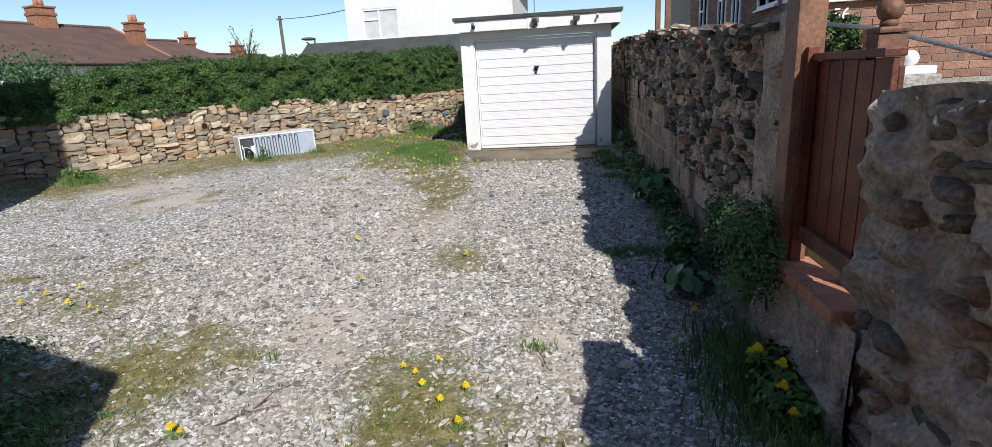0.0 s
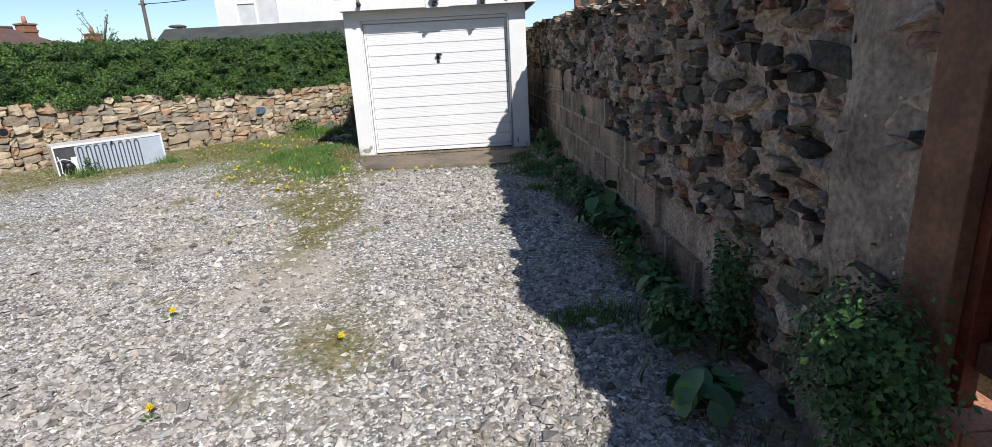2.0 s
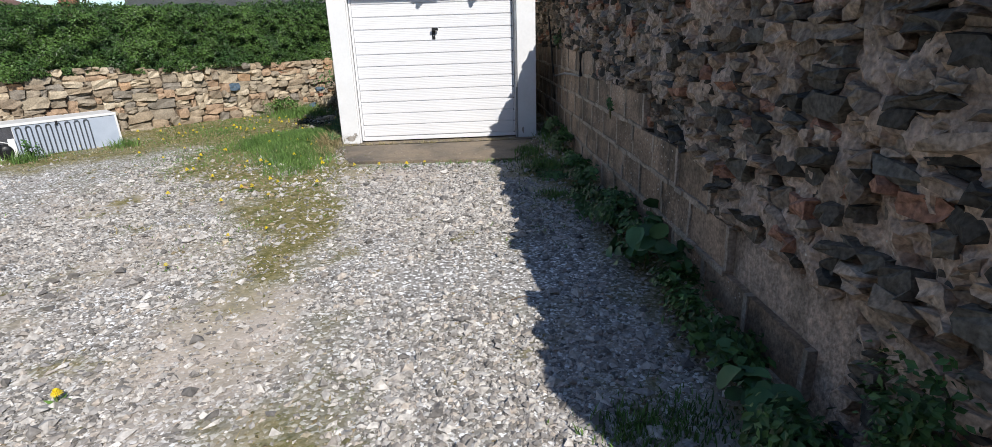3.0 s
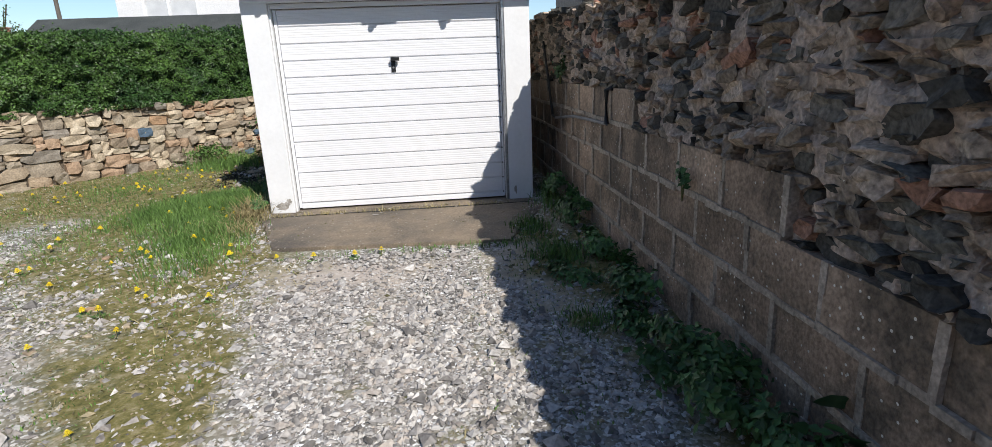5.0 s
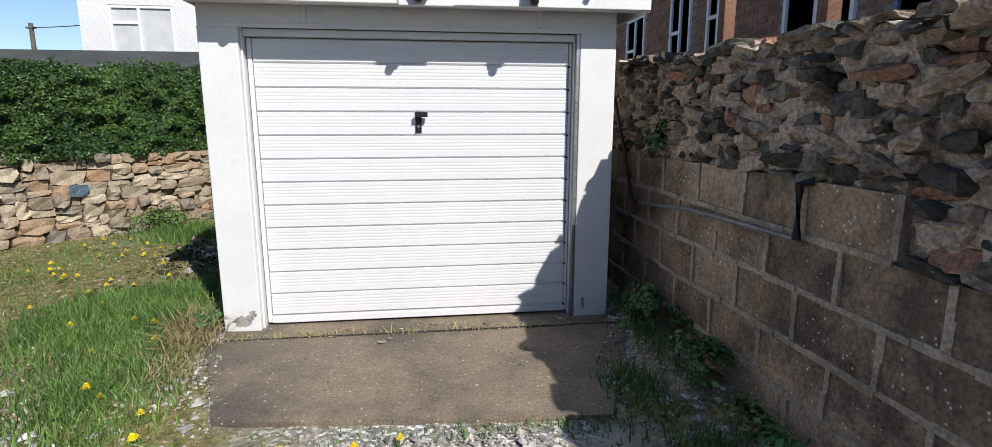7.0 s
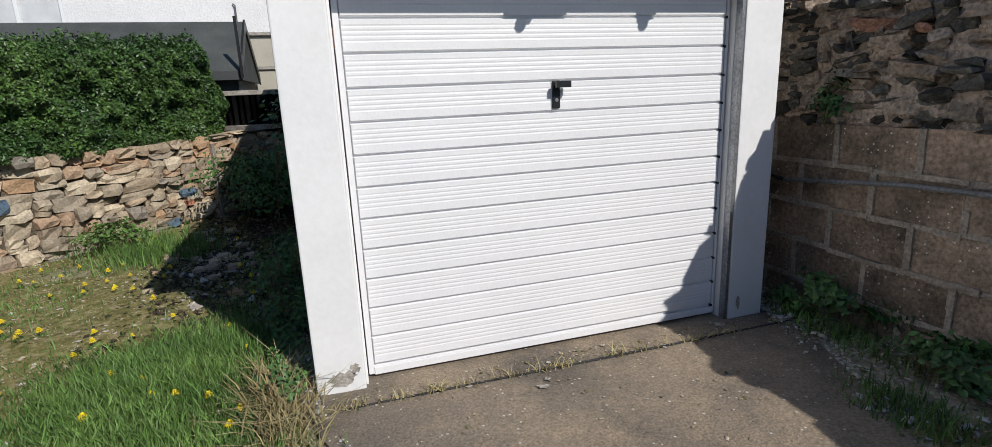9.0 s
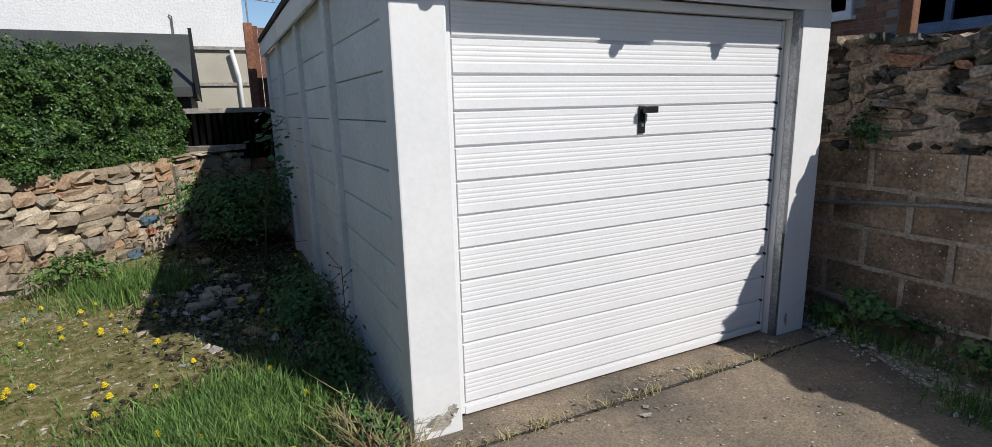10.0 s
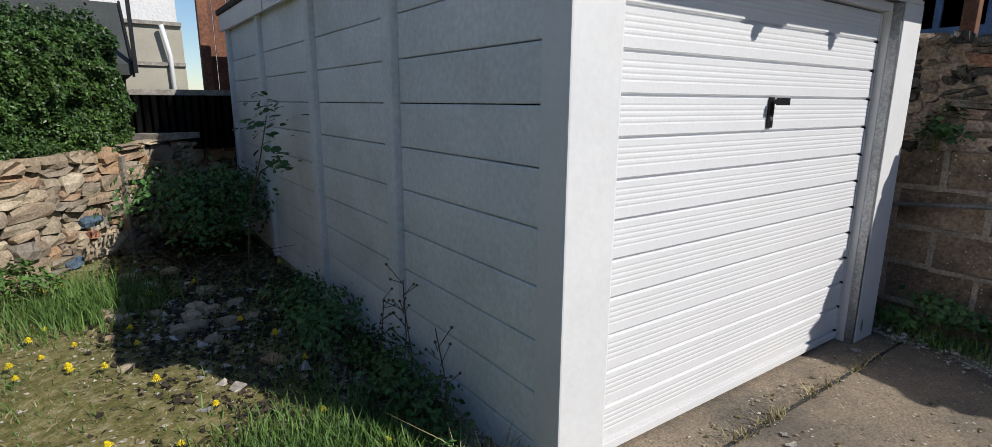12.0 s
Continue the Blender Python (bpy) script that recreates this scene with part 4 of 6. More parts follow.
    for row in range(6):
        z0 = 1.345 - pitch * (row + 1)
        off = 0.0 if row % 2 else 0.23
        y = 4.05 + off - 0.46
        while y < 16.5:
            ya, yb = y, y + cl
            y += cl
            mid = (ya + yb) / 2
            if block_top(mid) < z0 + pitch - 0.02 or z0 + pitch < 0.03:
                continue
            o = new("block", blocks[0])
            o.parent = root
            o.matrix_parent_inverse = Matrix.Translation(-root.location)
            o.matrix_basis = pose(XR + 0.046 + r.uniform(-0.004, 0.004), mid, z0 + pitch / 2, 0, r.uniform(-1, 1), r.uniform(-0.6, 0.6)) @ Matrix.Diagonal((1, cl - 0.022, pitch - 0.02, 1))
            j = r.uniform(-0.006, 0.006)
            for q in range(2):
                k, hw, zq = r.uniform(-0.004, 0.004), r.uniform(0.012, 0.019), z0 + 0.008 + q * (pitch / 2 - 0.008)
                box(XR - 0.012 + r.uniform(-0.006, 0.006), ya - hw + j + k, zq, XR + 0.03, ya + hw + j + k, zq + pitch / 2 - 0.008, bm=pm)
            for q in range(4):
                k, hw, yq = r.uniform(-0.003, 0.003), r.uniform(0.011, 0.018), ya + q * cl / 4
                box(XR - 0.015 + r.uniform(-0.006, 0.006), yq, z0 - hw + j + k, XR + 0.03, yq + cl / 4 + 0.002, z0 + hw + j + k, bm=pm)
    part("pointing", pm, M_POINT, root, "raised strips of mortar pointing")
    # smooth cement cheek beside the gate
    bm = bmesh.new()
    bmesh.ops.create_grid(bm, x_segments=10, y_segments=30, size=0.5)
    for v in bm.verts:
        yy, zz = 3.06 + v.co.x * 0.34, 0.87 + v.co.y * 1.7
        v.co = (XR - 0.012 + 0.03 * noise.noise((yy * 5, zz * 4, 7)), yy + 0.03 * noise.noise((zz * 6, 1, 1)) * (v.co.x > 0.4), zz)
    part("render_cheek", bm, M_RENDER, root, "smooth cement beside the gate")


def build_near_wall():
    root = thing("wall_near", (1.25, 0.5, 0), "rough cement-smeared rubble wall beside the timber gate", "wall", kind="structure")
    bm = bmesh.new()
    ny, nz = 240, 80
    grid = []
    for i in range(ny + 1):
        y = -4 + 6.10 * i / ny
        # below y 0.88 an unseen taller end is added to cast the shadow notch
        t = 1.40 + 0.02 * math.sin(y * 5) if y > 0.88 else 1.90
        col = []
        for k in range(nz + 1):
            z = -0.1 + (t + 0.1) * k / nz
            x = XR + 0.012 + 0.055 * noise.noise((y * 4.2, z * 8.0, 4.3)) + 0.045 * noise.noise((y * 9, z * 15, 1.3)) + 0.015 * noise.noise((y * 26, z * 30, 6.3))
            col.append(bm.verts.new((x, y, z)))
        col.append(bm.verts.new((XR + 0.2, y, t)))
        col.append(bm.verts.new((XR + 0.2, y, -0.1)))
        grid.append(col)
    for a, b in zip(grid, grid[1:]):
        for k in range(len(a) - 1):
            bm.faces.new((a[k], a[k + 1], b[k + 1], b[k]))
    bm.faces.new(grid[0])
    bm.faces.new(grid[-1][::-1])
    part("render", bm, M_RENDER, root, "smeared brown cement render", smooth=True)
    r = random.Random(6)
    shapes = [as_mesh("stone", b, M_EMBED, True) for b in stone_shapes(8, 15, 0.2, (0.9, 0.75))]
    for s0, s1, z0, z1 in rubble_layout(1.3, lambda q: 1.38, 0.12, 0.34, 0.06, 0.14, 21, base=lambda q: 0.05):
        if r.random() < 0.42:
            continue
        y, z = 0.72 + (s0 + s1) / 2, (z0 + z1) / 2
        o = new("stone", shapes[r.randrange(8)])
        o.parent = root
        o.matrix_parent_inverse = Matrix.Translation(-root.location)
        o.matrix_basis = pose(XR + 0.052 + r.uniform(-0.015, 0.02), y, z, r.uniform(-12, 12), r.uniform(-8, 8), r.uniform(-8, 8)) @ Matrix.Diagonal((0.14, (s1 - s0) * 0.8, (z1 - z0) * 0.7, 1))
    # plinth under the gate sill
    bm = bmesh.new()
    bmesh.ops.create_grid(bm, x_segments=24, y_segments=16, size=0.5)
    for v in bm.verts:
        yy, zz = 2.48 + v.co.x * 0.98, 0.22 + v.co.y * 0.6
        v.co = (XR - 0.01 - 0.05 * (zz < 0.2) + 0.04 * noise.noise((yy * 6, zz * 6, 9)), yy, zz)
    bmesh.ops.solidify(bm, geom=bm.faces[:], thickness=0.3)
    part("plinth", bm, M_RENDER, root, "crumbling cement plinth under the gate")
    b = tube([(0.985, 2.02, 0.02), (0.99, 2.03, 0.2), (1.0, 2.04, 0.27), (1.03, 2.05, 0.29)], 0.02, 10)
    part("drain_pipe", b, M_FLAKE, root, "short grey drain pipe stub", smooth=True)


def build_gate():
    root = thing("timber_gate", (1.08, 2.5, 0.55), "closed red-brown stained boarded timber garden gate", "gate")
    w = (2.731 - 2.125) / 5
    for i in range(5):
        part("board", box(1.10, 2.125 + i * w + 0.004, 0.675, 1.122, 2.125 + (i + 1) * w - 0.004, 1.49 - 0.006 * (i % 2), 0.003), M_GATE, root)
    part("top_rail", box(1.065, 2.12, 1.492, 1.14, 2.699, 1.522, 0.005), M_GATE, root)
    part("top_brace", box(1.123, 2.13, 1.36, 1.143, 2.69, 1.46, 0.004), M_GATE, root)
    part("bottom_rail", box(1.068, 2.14, 0.66, 1.098, 2.697, 0.735, 0.005), M_POST, root, "paler bottom batten")
    post = thing("gate_post", (1.08, 2.88, 0.5), "tall orange-brown square timber gate post", "post", group="gate posts")
    part("shaft", box(1.005, 2.735, 0.5, 1.125, 2.885, 1.80, 0.006), M_POST, post)
    part("stop_batten", box(1.045, 2.70, 0.5, 1.09, 2.734, 1.55, 0.003), M_GATE, post)
    post = thing("gate_post", (1.2, 2.385, 0.5), "short timber gate post with a round ball finial", "post", group="gate posts")
    part("shaft", box(1.147, 2.34, 0.5, 1.25, 2.43, 1.575, 0.006), M_POST, post)
    part("cap", box(1.144, 2.33, 1.577, 1.26, 2.44, 1.60, 0.008), M_POST, post)
    bm = tube([(1.2, 2.385, 1.60), (1.2, 2.385, 1.625)], 0.03, 12)
    ball((1.2, 2.385, 1.662), 0.046, bm, 16)
    part("ball_finial", bm, M_POST, post, "turned wooden ball", smooth=True)
    sill = thing("gate_sill", (1.1, 2.48, 0.5), "sunlit terracotta tile sill under the gate", "sill")
    for i in range(4):
        a = 2.115 + i * 0.167
        part("tile", box(0.985, a + 0.002, 0.49, 1.16, a + 0.164, 0.552, 0.006), M_SILL, sill)


# ---- garage ----
def build_garage():
    g = thing("garage", (-0.58, 12.5, 0.2), "white painted sectional concrete single garage", "garage")
    X0, X1, Y0, Y1, ZB, ZT = -1.89, 0.705, 9.97, 15.3, 0.205, 2.29
    for xa, xb in ((X0, -1.66), (0.463, X1)):
        part("pillar", box(xa, Y0, ZB, xb, Y0 + 0.14, 2.14, 0.008), M_WHITE, g)
    part("header", box(X0, Y0 + 0.012, 2.142, X1, Y0 + 0.13, ZT, 0.006), M_WHITE, g)
    part("header_batten", box(X0 + 0.03, Y0 - 0.004, 2.13, X1 - 0.02, Y0 + 0.01, 2.155, 0.003), M_WHITE, g)
    for xx in (-1.28, 0.18):
        part("header_bracket", box(xx, Y0 - 0.006, 2.16, xx + 0.025, Y0 + 0.01, 2.27, 0.003), M_WHITE, g)
    # frame strips around the door
    part("jamb", box(-1.659, Y0 + 0.04, ZB, -1.646, Y0 + 0.12, 2.135, 0.003), M_WHITE, g)
    part("jamb", box(0.436, Y0 + 0.05, ZB, 0.462, Y0 + 0.12, 2.135, 0.004), M_WHITE, g)
    part("track", box(0.438, Y0 + 0.004, ZB, 0.46, Y0 + 0.05, 2.128, 0.002), M_STEEL, g, "grey steel door track")
    part("head_strip", box(-1.645, Y0 + 0.05, 2.088, 0.435, Y0 + 0.115, 2.13, 0.003), M_DOOR, g)
    # flaked patches of paint
    for xa, za, w, h, sd in ((-1.84, 0.225, 0.15, 0.11, 1), (-1.73, 0.29, 0.05, 0.07, 2), (0.51, 0.26, 0.035, 0.10, 3)):
        bm = bmesh.new()
        rr = random.Random(sd)
        c = bm.verts.new((xa + w / 2, Y0 - 0.003, za + h / 2))
        ring = [bm.verts.new((xa + w / 2 + w / 2 * math.cos(t) * rr.uniform(0.55, 1.1), Y0 - 0.003, za + h / 2 + h / 2 * math.sin(t) * rr.uniform(0.5, 1.1))) for t in [k * math.pi / 9 for k in range(18)]]
        for k in range(18):
            bm.faces.new((c, ring[k], ring[(k + 1) % 18]))
        part("flaked_patch", bm, M_FLAKE, g, "bare patch where paint has flaked")
    # door of twelve pressed sections
    door = part("door", box(-1.638, Y0 + 0.107, 0.225, 0.43, Y0 + 0.125, 2.085), M_DOOR, g, "closed white ribbed up-and-over steel door")
    YD = Y0 + 0.09
    pitch = 0.1506
    prof = [(0.014, 0.0), (0.014, 0.008), (0.0, 0.014)]
    z = 0.016
    fine = [0.38, 0.52, 0.66, 0.80]
    for k in fine:
        zz = pitch * k
        prof += [(0.0, zz - 0.0065), (0.0014, zz), (0.0, zz + 0.0065)]
    prof += [(0.0, pitch - 0.004), (0.014, pitch)]
    bm = bmesh.new()
    xa, xb = -1.604, 0.404
    va = [bm.verts.new((xa, YD + y, zz)) for y, zz in prof]
    vb = [bm.verts.new((xb, YD + y, zz)) for y, zz in prof]
    for k in range(len(prof) - 1):
        bm.faces.new((va[k], vb[k], vb[k + 1], va[k + 1]))
    ea = [bm.verts.new((xa - 0.006, YD + 0.016, zz)) for y, zz in prof]
    eb = [bm.verts.new((xb + 0.006, YD + 0.016, zz)) for y, zz in prof]
    for k in range(len(prof) - 1):
        bm.faces.new((ea[k], va[k], va[k + 1], ea[k + 1]))
        bm.faces.new((vb[k], eb[k], eb[k + 1], vb[k + 1]))
    me = as_mesh("section", bm, M_DOOR)
    for i in range(12):
        o = new("section", me)
        o.parent = door
        o.matrix_basis = Matrix.Translation((0, 0, 0.274 + pitch * i))
        # solid black block painted in for the shaded end of each groove
        part("rib_end_shade", box(xb + 0.002, YD - 0.002, 0.267 + pitch * i, xb + 0.014, YD + 0.014, 0.281 + pitch * i), M_BLACK, door, "black block coloured as the shaded open end of a rib")
    part("edge_strip", box(-1.638, YD - 0.001, 0.23, -1.611, YD + 0.015, 2.083, 0.003), M_DOOR, door)
    part("edge_strip", box(0.412, YD - 0.001, 0.23, 0.43, YD + 0.015, 2.083, 0.003), M_DOOR, door)
    part("bottom_rail", box(-1.61, YD - 0.003, 0.225, 0.411, YD + 0.015, 0.264, 0.003), M_DOOR, door)
    bm = box(-0.615, YD - 0.012, 1.50, -0.575, YD + 0.0, 1.635, 0.004)
    part("handle_plate", bm, M_BLACK, door, "black plastic lock plate")
    bm = tube([(-0.595, YD - 0.005, 1.615), (-0.595, YD - 0.045, 1.617)], 0.011, 10)
    box(-0.612, YD - 0.058, 1.60, -0.535, YD - 0.036, 1.632, bm=bm)
    part("handle", bm, M_BLACK, door, "black turning handle")
    part("lock", tube([(-0.595, YD - 0.01, 1.54), (-0.595, YD - 0.016, 1.54)], 0.009, 10), M_STEEL, door, "steel lock barrel")
    # sides: posts and slotted-in panels
    posts = [10.11, 11.25, 12.48, 13.88, 15.2]
    for xs, sgn in ((X0, -1), (X1, 1)):
        for y in posts[1:]:
            a, b = sorted((xs - sgn * 0.12, xs + sgn * 0.02))
            part("post", box(a, y - 0.055, ZB - 0.03, b, y + 0.055, 2.335, 0.012), M_PANEL, g)
        ys = [Y0 + 0.14] + posts[1:]
        for k in range(4):
            ya, yb = ys[k] + (0.055 if k else 0), ys[k + 1] - 0.055
            zs = [ZB - 0.02, 0.355, 0.56, 0.765, 0.97, 1.18, 1.39, 1.60, 1.805, 2.01, 2.335]
            for za, zb in zip(zs, zs[1:]):
                a, b = sorted((xs - sgn * 0.06, xs - sgn * 0.018))
                part("panel", box(a, ya, za + 0.002, b, yb, zb - 0.002, 0.009), M_PANEL, g)
    # dark sheets added so the open panel joints read as shaded
    part("joint_backing", box(X0 + 0.07, Y0 + 0.14, ZB, X0 + 0.08, Y1 - 0.02, 2.2), M_FELT, g, "dark sheet added inside to keep the panel joints black")
    part("joint_backing", box(X1 - 0.08, Y0 + 0.14, ZB, X1 - 0.07, Y1 - 0.02, 2.2), M_FELT, g, "dark sheet added inside to keep the panel joints black")
    part("back_panel", box(X0 + 0.02, Y1 - 0.06, ZB, X1 - 0.02, Y1, 2.2, 0.006), M_PANEL, g)
    # roof with fascias
    FX0, FX1, FY0, FY1 = -1.935, 0.84, 9.75, 15.4

    def roof_box(x0, y0, z0, x1, y1, z1, bev=0.004):
        bm = box(x0, y0, z0, x1, y1, z1, bev)
        for v in bm.verts:
            v.co.z += 0.009 * (v.co.y - 9.75)
        return bm
    part("front_fascia", roof_box(FX0, FY0, 2.245, FX1, FY0 + 0.022, 2.425), M_WHITE, g)
    for y in (9.775, 11.6, 13.5):
        part("side_fascia", roof_box(FX0, y, 2.262, FX0 + 0.022, y + 1.86, 2.425), M_WHITE, g)
    part("side_fascia", roof_box(FX1 - 0.022, 9.775, 2.235, FX1, FY1, 2.425), M_WHITE, g)
    part("soffit", roof_box(FX0 + 0.024, FY0 + 0.024, 2.262, FX1 - 0.024, 9.965, 2.272, 0.0), M_WHITE, g)
    part("roof", roof_box(FX0 - 0.02, FY0 - 0.025, 2.428, FX1 + 0.03, FY1, 2.476), M_FELT, g, "flat dark felted roof")
    part("roof_edge", roof_box(FX0 - 0.02, FY0 - 0.032, 2.424, FX1 + 0.035, FY0 - 0.027, 2.48), M_GREYFELT, g, "grey felt drip edge")
    part("fascia_board", box(-0.69, FY0 - 0.016, 2.235, -0.37, FY0 - 0.001, 2.40, 0.003), M_WHITE, g, "small white backing board")
    # concrete slab
    bm = prism([(-1.98, 9.9), (-1.58, 8.84), (0.30, 8.66), (0.86, 9.9), (0.80, 15.4), (-1.98, 15.4)], 0.05, 0.212)
    bmesh.ops.subdivide_edges(bm, edges=bm.edges[:], cuts=5)
    for v in bm.verts:
        if v.co.z > 0.15:
            v.co.z += 0.008 * noise.noise((v.co.x * 1.3, v.co.y * 1.3, 0)) - 0.012 * max(0, 9.6 - v.co.y)
        if v.co.y < 9.9:
            v.co.y += 0.02 * noise.noise((v.co.x * 7, v.co.y * 3, 5))
    single("concrete_apron", bm, M_SLAB, "dark weathered concrete slab before the garage door", "slab", kind="structure")
    bm = bmesh.new()
    box(-1.86, 9.806, 0.17, 0.78, 9.818, 0.2137, bm=bm)
    single("slab_joint", bm, M_FELT, "dark mossy joint across the concrete slab", "joint", kind="structure")


def build_security_lights():
    """Floodlights and small sensors on the garage fascia."""
    def flood(x, dirx, lab, w=0.10):
        t = thing("security_light", (x, 9.73, 2.3), lab, "security light", group="lights on the garage fascia")
        part("bracket", box(x - 0.03, 9.715, 2.29, x + 0.03, 9.745, 2.37, 0.004), M_BLACK, t)
        part("arm", tube([(x, 9.72, 2.33), (x, 9.67, 2.345)], 0.01, 8), M_BLACK, t)
        m = pose(x + 0.01, 9.665, 2.355, 25, 0, dirx)
        bm = box(-w / 2, -0.035, -0.045, w / 2, 0.035, 0.045, 0.008)
        bmesh.ops.transform(bm, matrix=m, verts=bm.verts[:])
        head = part("head", bm, M_GREYPL, t, "grey metal lamp housing")
        bm = box(-w / 2 + 0.008, -0.040, -0.037, w / 2 - 0.008, -0.036, 0.037)
        bmesh.ops.transform(bm, matrix=m, verts=bm.verts[:])
        part("lens", bm, M_GLASS, head, "dark glass lens")
        part("sensor_arm", tube([(x - 0.01, 9.71, 2.30), (x - 0.015, 9.685, 2.285)], 0.009, 8), M_BLACK, t)
        part("sensor", ball((x - 0.015, 9.675, 2.265), 0.028, seg=12), M_BLACK, t, "black presence sensor", smooth=True)
        return t
    flood(-0.56, -25, "black floodlight with a sensor on white fascia")
    flood(0.11, 20, "grey floodlight with a sensor on white fascia")
    t = thing("sensor_unit", (-1.61, 9.74, 2.3), "small black sensor under the fascia corner", "sensor", group="lights on the garage fascia")
    part("bracket", box(-1.63, 9.72, 2.33, -1.59, 9.748, 2.39, 0.003), M_GREYPL, t)
    part("eye", ball((-1.60, 9.70, 2.315), 0.034, seg=12), M_BLACK, t, smooth=True)
    t = thing("camera_unit", (0.47, 9.74, 2.36), "small white camera on the garage fascia", "camera", group="lights on the garage fascia")
    part("base", box(0.45, 9.725, 2.35, 0.49, 9.748, 2.40, 0.004), M_UPVC, t)
    part("barrel", tube([(0.47, 9.73, 2.37), (0.46, 9.67, 2.35)], 0.018, 10), M_GREYPL, t)


# ---- discarded fridge ----
def build_fridge():
    """A fridge-freezer lying on its side, its back to the yard."""
    root = thing("fridge_freezer", (-5.85, 10.35, 0.09), "discarded white fridge-freezer lying on its side", "fridge")
    u = Vector((-5.13, 10.65, 0)) - Vector((-6.2, 9.72, 0))
    L = u.length
    u.normalize()
    nrm = Vector((-u.y, u.x, 0))
    B = Matrix((u, nrm, (0, 0, 1))).transposed().to_4x4()
    m = Matrix.Translation((-6.2, 9.72, 0.09)) @ B @ pose(0, 0, 0, 0, -1.2, 0)

    def add(nm, bm, mt, par=root, lab="", sm=False):
        bmesh.ops.transform(bm, matrix=m, verts=bm.verts[:])
        return part(nm, bm, mt, par, lab, sm)
    H, D = 0.55, 0.55
    add("case", box(0, 0.03, 0, L, D, H, 0.02), M_FRIDGE)
    add("door", box(0, D + 0.006, 0, L * 0.62, D + 0.055, H, 0.012), M_FRIDGE)
    add("door", box(L * 0.63, D + 0.006, 0, L, D + 0.055, H, 0.012), M_FRIDGE)
    add("back_panel", box(0.27, 0.016, 0.02, L - 0.02, 0.028, H - 0.03, 0.002), M_FRBACK, root, "grey steel back panel")
    for z0, z1 in ((0.0, 0.022), (H - 0.03, H)):
        add("back_rim", box(0.0, 0.004, z0, L, 0.03, z1, 0.004), M_FRIDGE)
    add("back_rim", box(L - 0.024, 0.004, 0.024, L, 0.03, H - 0.032, 0.004), M_FRIDGE)
    add("back_rim", box(0, 0.004, 0.024, 0.02, 0.03, H - 0.032, 0.004), M_FRIDGE)
    bm = bmesh.new()
    path = []
    for i in range(16):
        x = 0.30 + i * 0.052
        zs = (0.05, H - 0.07) if i % 2 == 0 else (H - 0.07, 0.05)
        path += [(x, 0.004, zs[0]), (x, 0.004, zs[1])]
        # the bend to the next run
        e = 0.02 if i % 2 == 0 else -0.02
        path += [(x + 0.012, 0.004, zs[1] + e), (x + 0.040, 0.004, zs[1] + e)]
    tube(path, 0.0085, 6, bm)
    add("condenser_coil", bm, M_TUBE, root, "dark zigzag condenser tube")
    add("coil_clip", box(0.72, -0.004, H - 0.075, 0.745, 0.012, H - 0.02, 0.002), M_BLACK)
    add("coil_clip", box(0.98, -0.004, 0.02, 1.005, 0.012, 0.075, 0.002), M_BLACK)
    # flat dark panel in place of the shaded cavity
    add("motor_bay", box(0.022, 0.018, 0.026, 0.262, 0.028, H - 0.034), M_BAYSHADE, root, "dark panel coloured as the shaded open motor compartment")
    bm = ball((0, 0, 0), 0.085, seg=14, sz=1.25)
    bmesh.ops.translate(bm, vec=(0.15, -0.0, 0.21), verts=bm.verts[:])
    for v in bm.verts:
        v.co.y = max(-0.06, min(0.02, v.co.y))
    add("compressor", bm, M_BLACK, root, "black round compressor", True)
    add("water_tray", box(0.19, -0.035, 0.05, 0.262, 0.015, 0.37, 0.008), M_UPVC, root, "white plastic tray")
    for k, pth in enumerate(([(0.04, -0.01, 0.40), (0.06, -0.02, 0.3), (0.05, -0.02, 0.16), (0.12, -0.03, 0.07), (0.24, -0.02, 0.03), (0.36, -0.03, -0.01), (0.43, -0.05, 0.01)],
                             [(0.03, -0.01, 0.34), (0.10, -0.05, 0.36), (0.19, -0.03, 0.32), (0.20, -0.03, 0.2)])):
        add("cable", tube(pth, 0.008, 6), M_UPVC, root, "loose white cable")


build_ground()
build_low_wall()
build_hedge()
build_right_wall()
build_near_wall()
build_gate()
build_garage()
build_security_lights()
build_fridge()


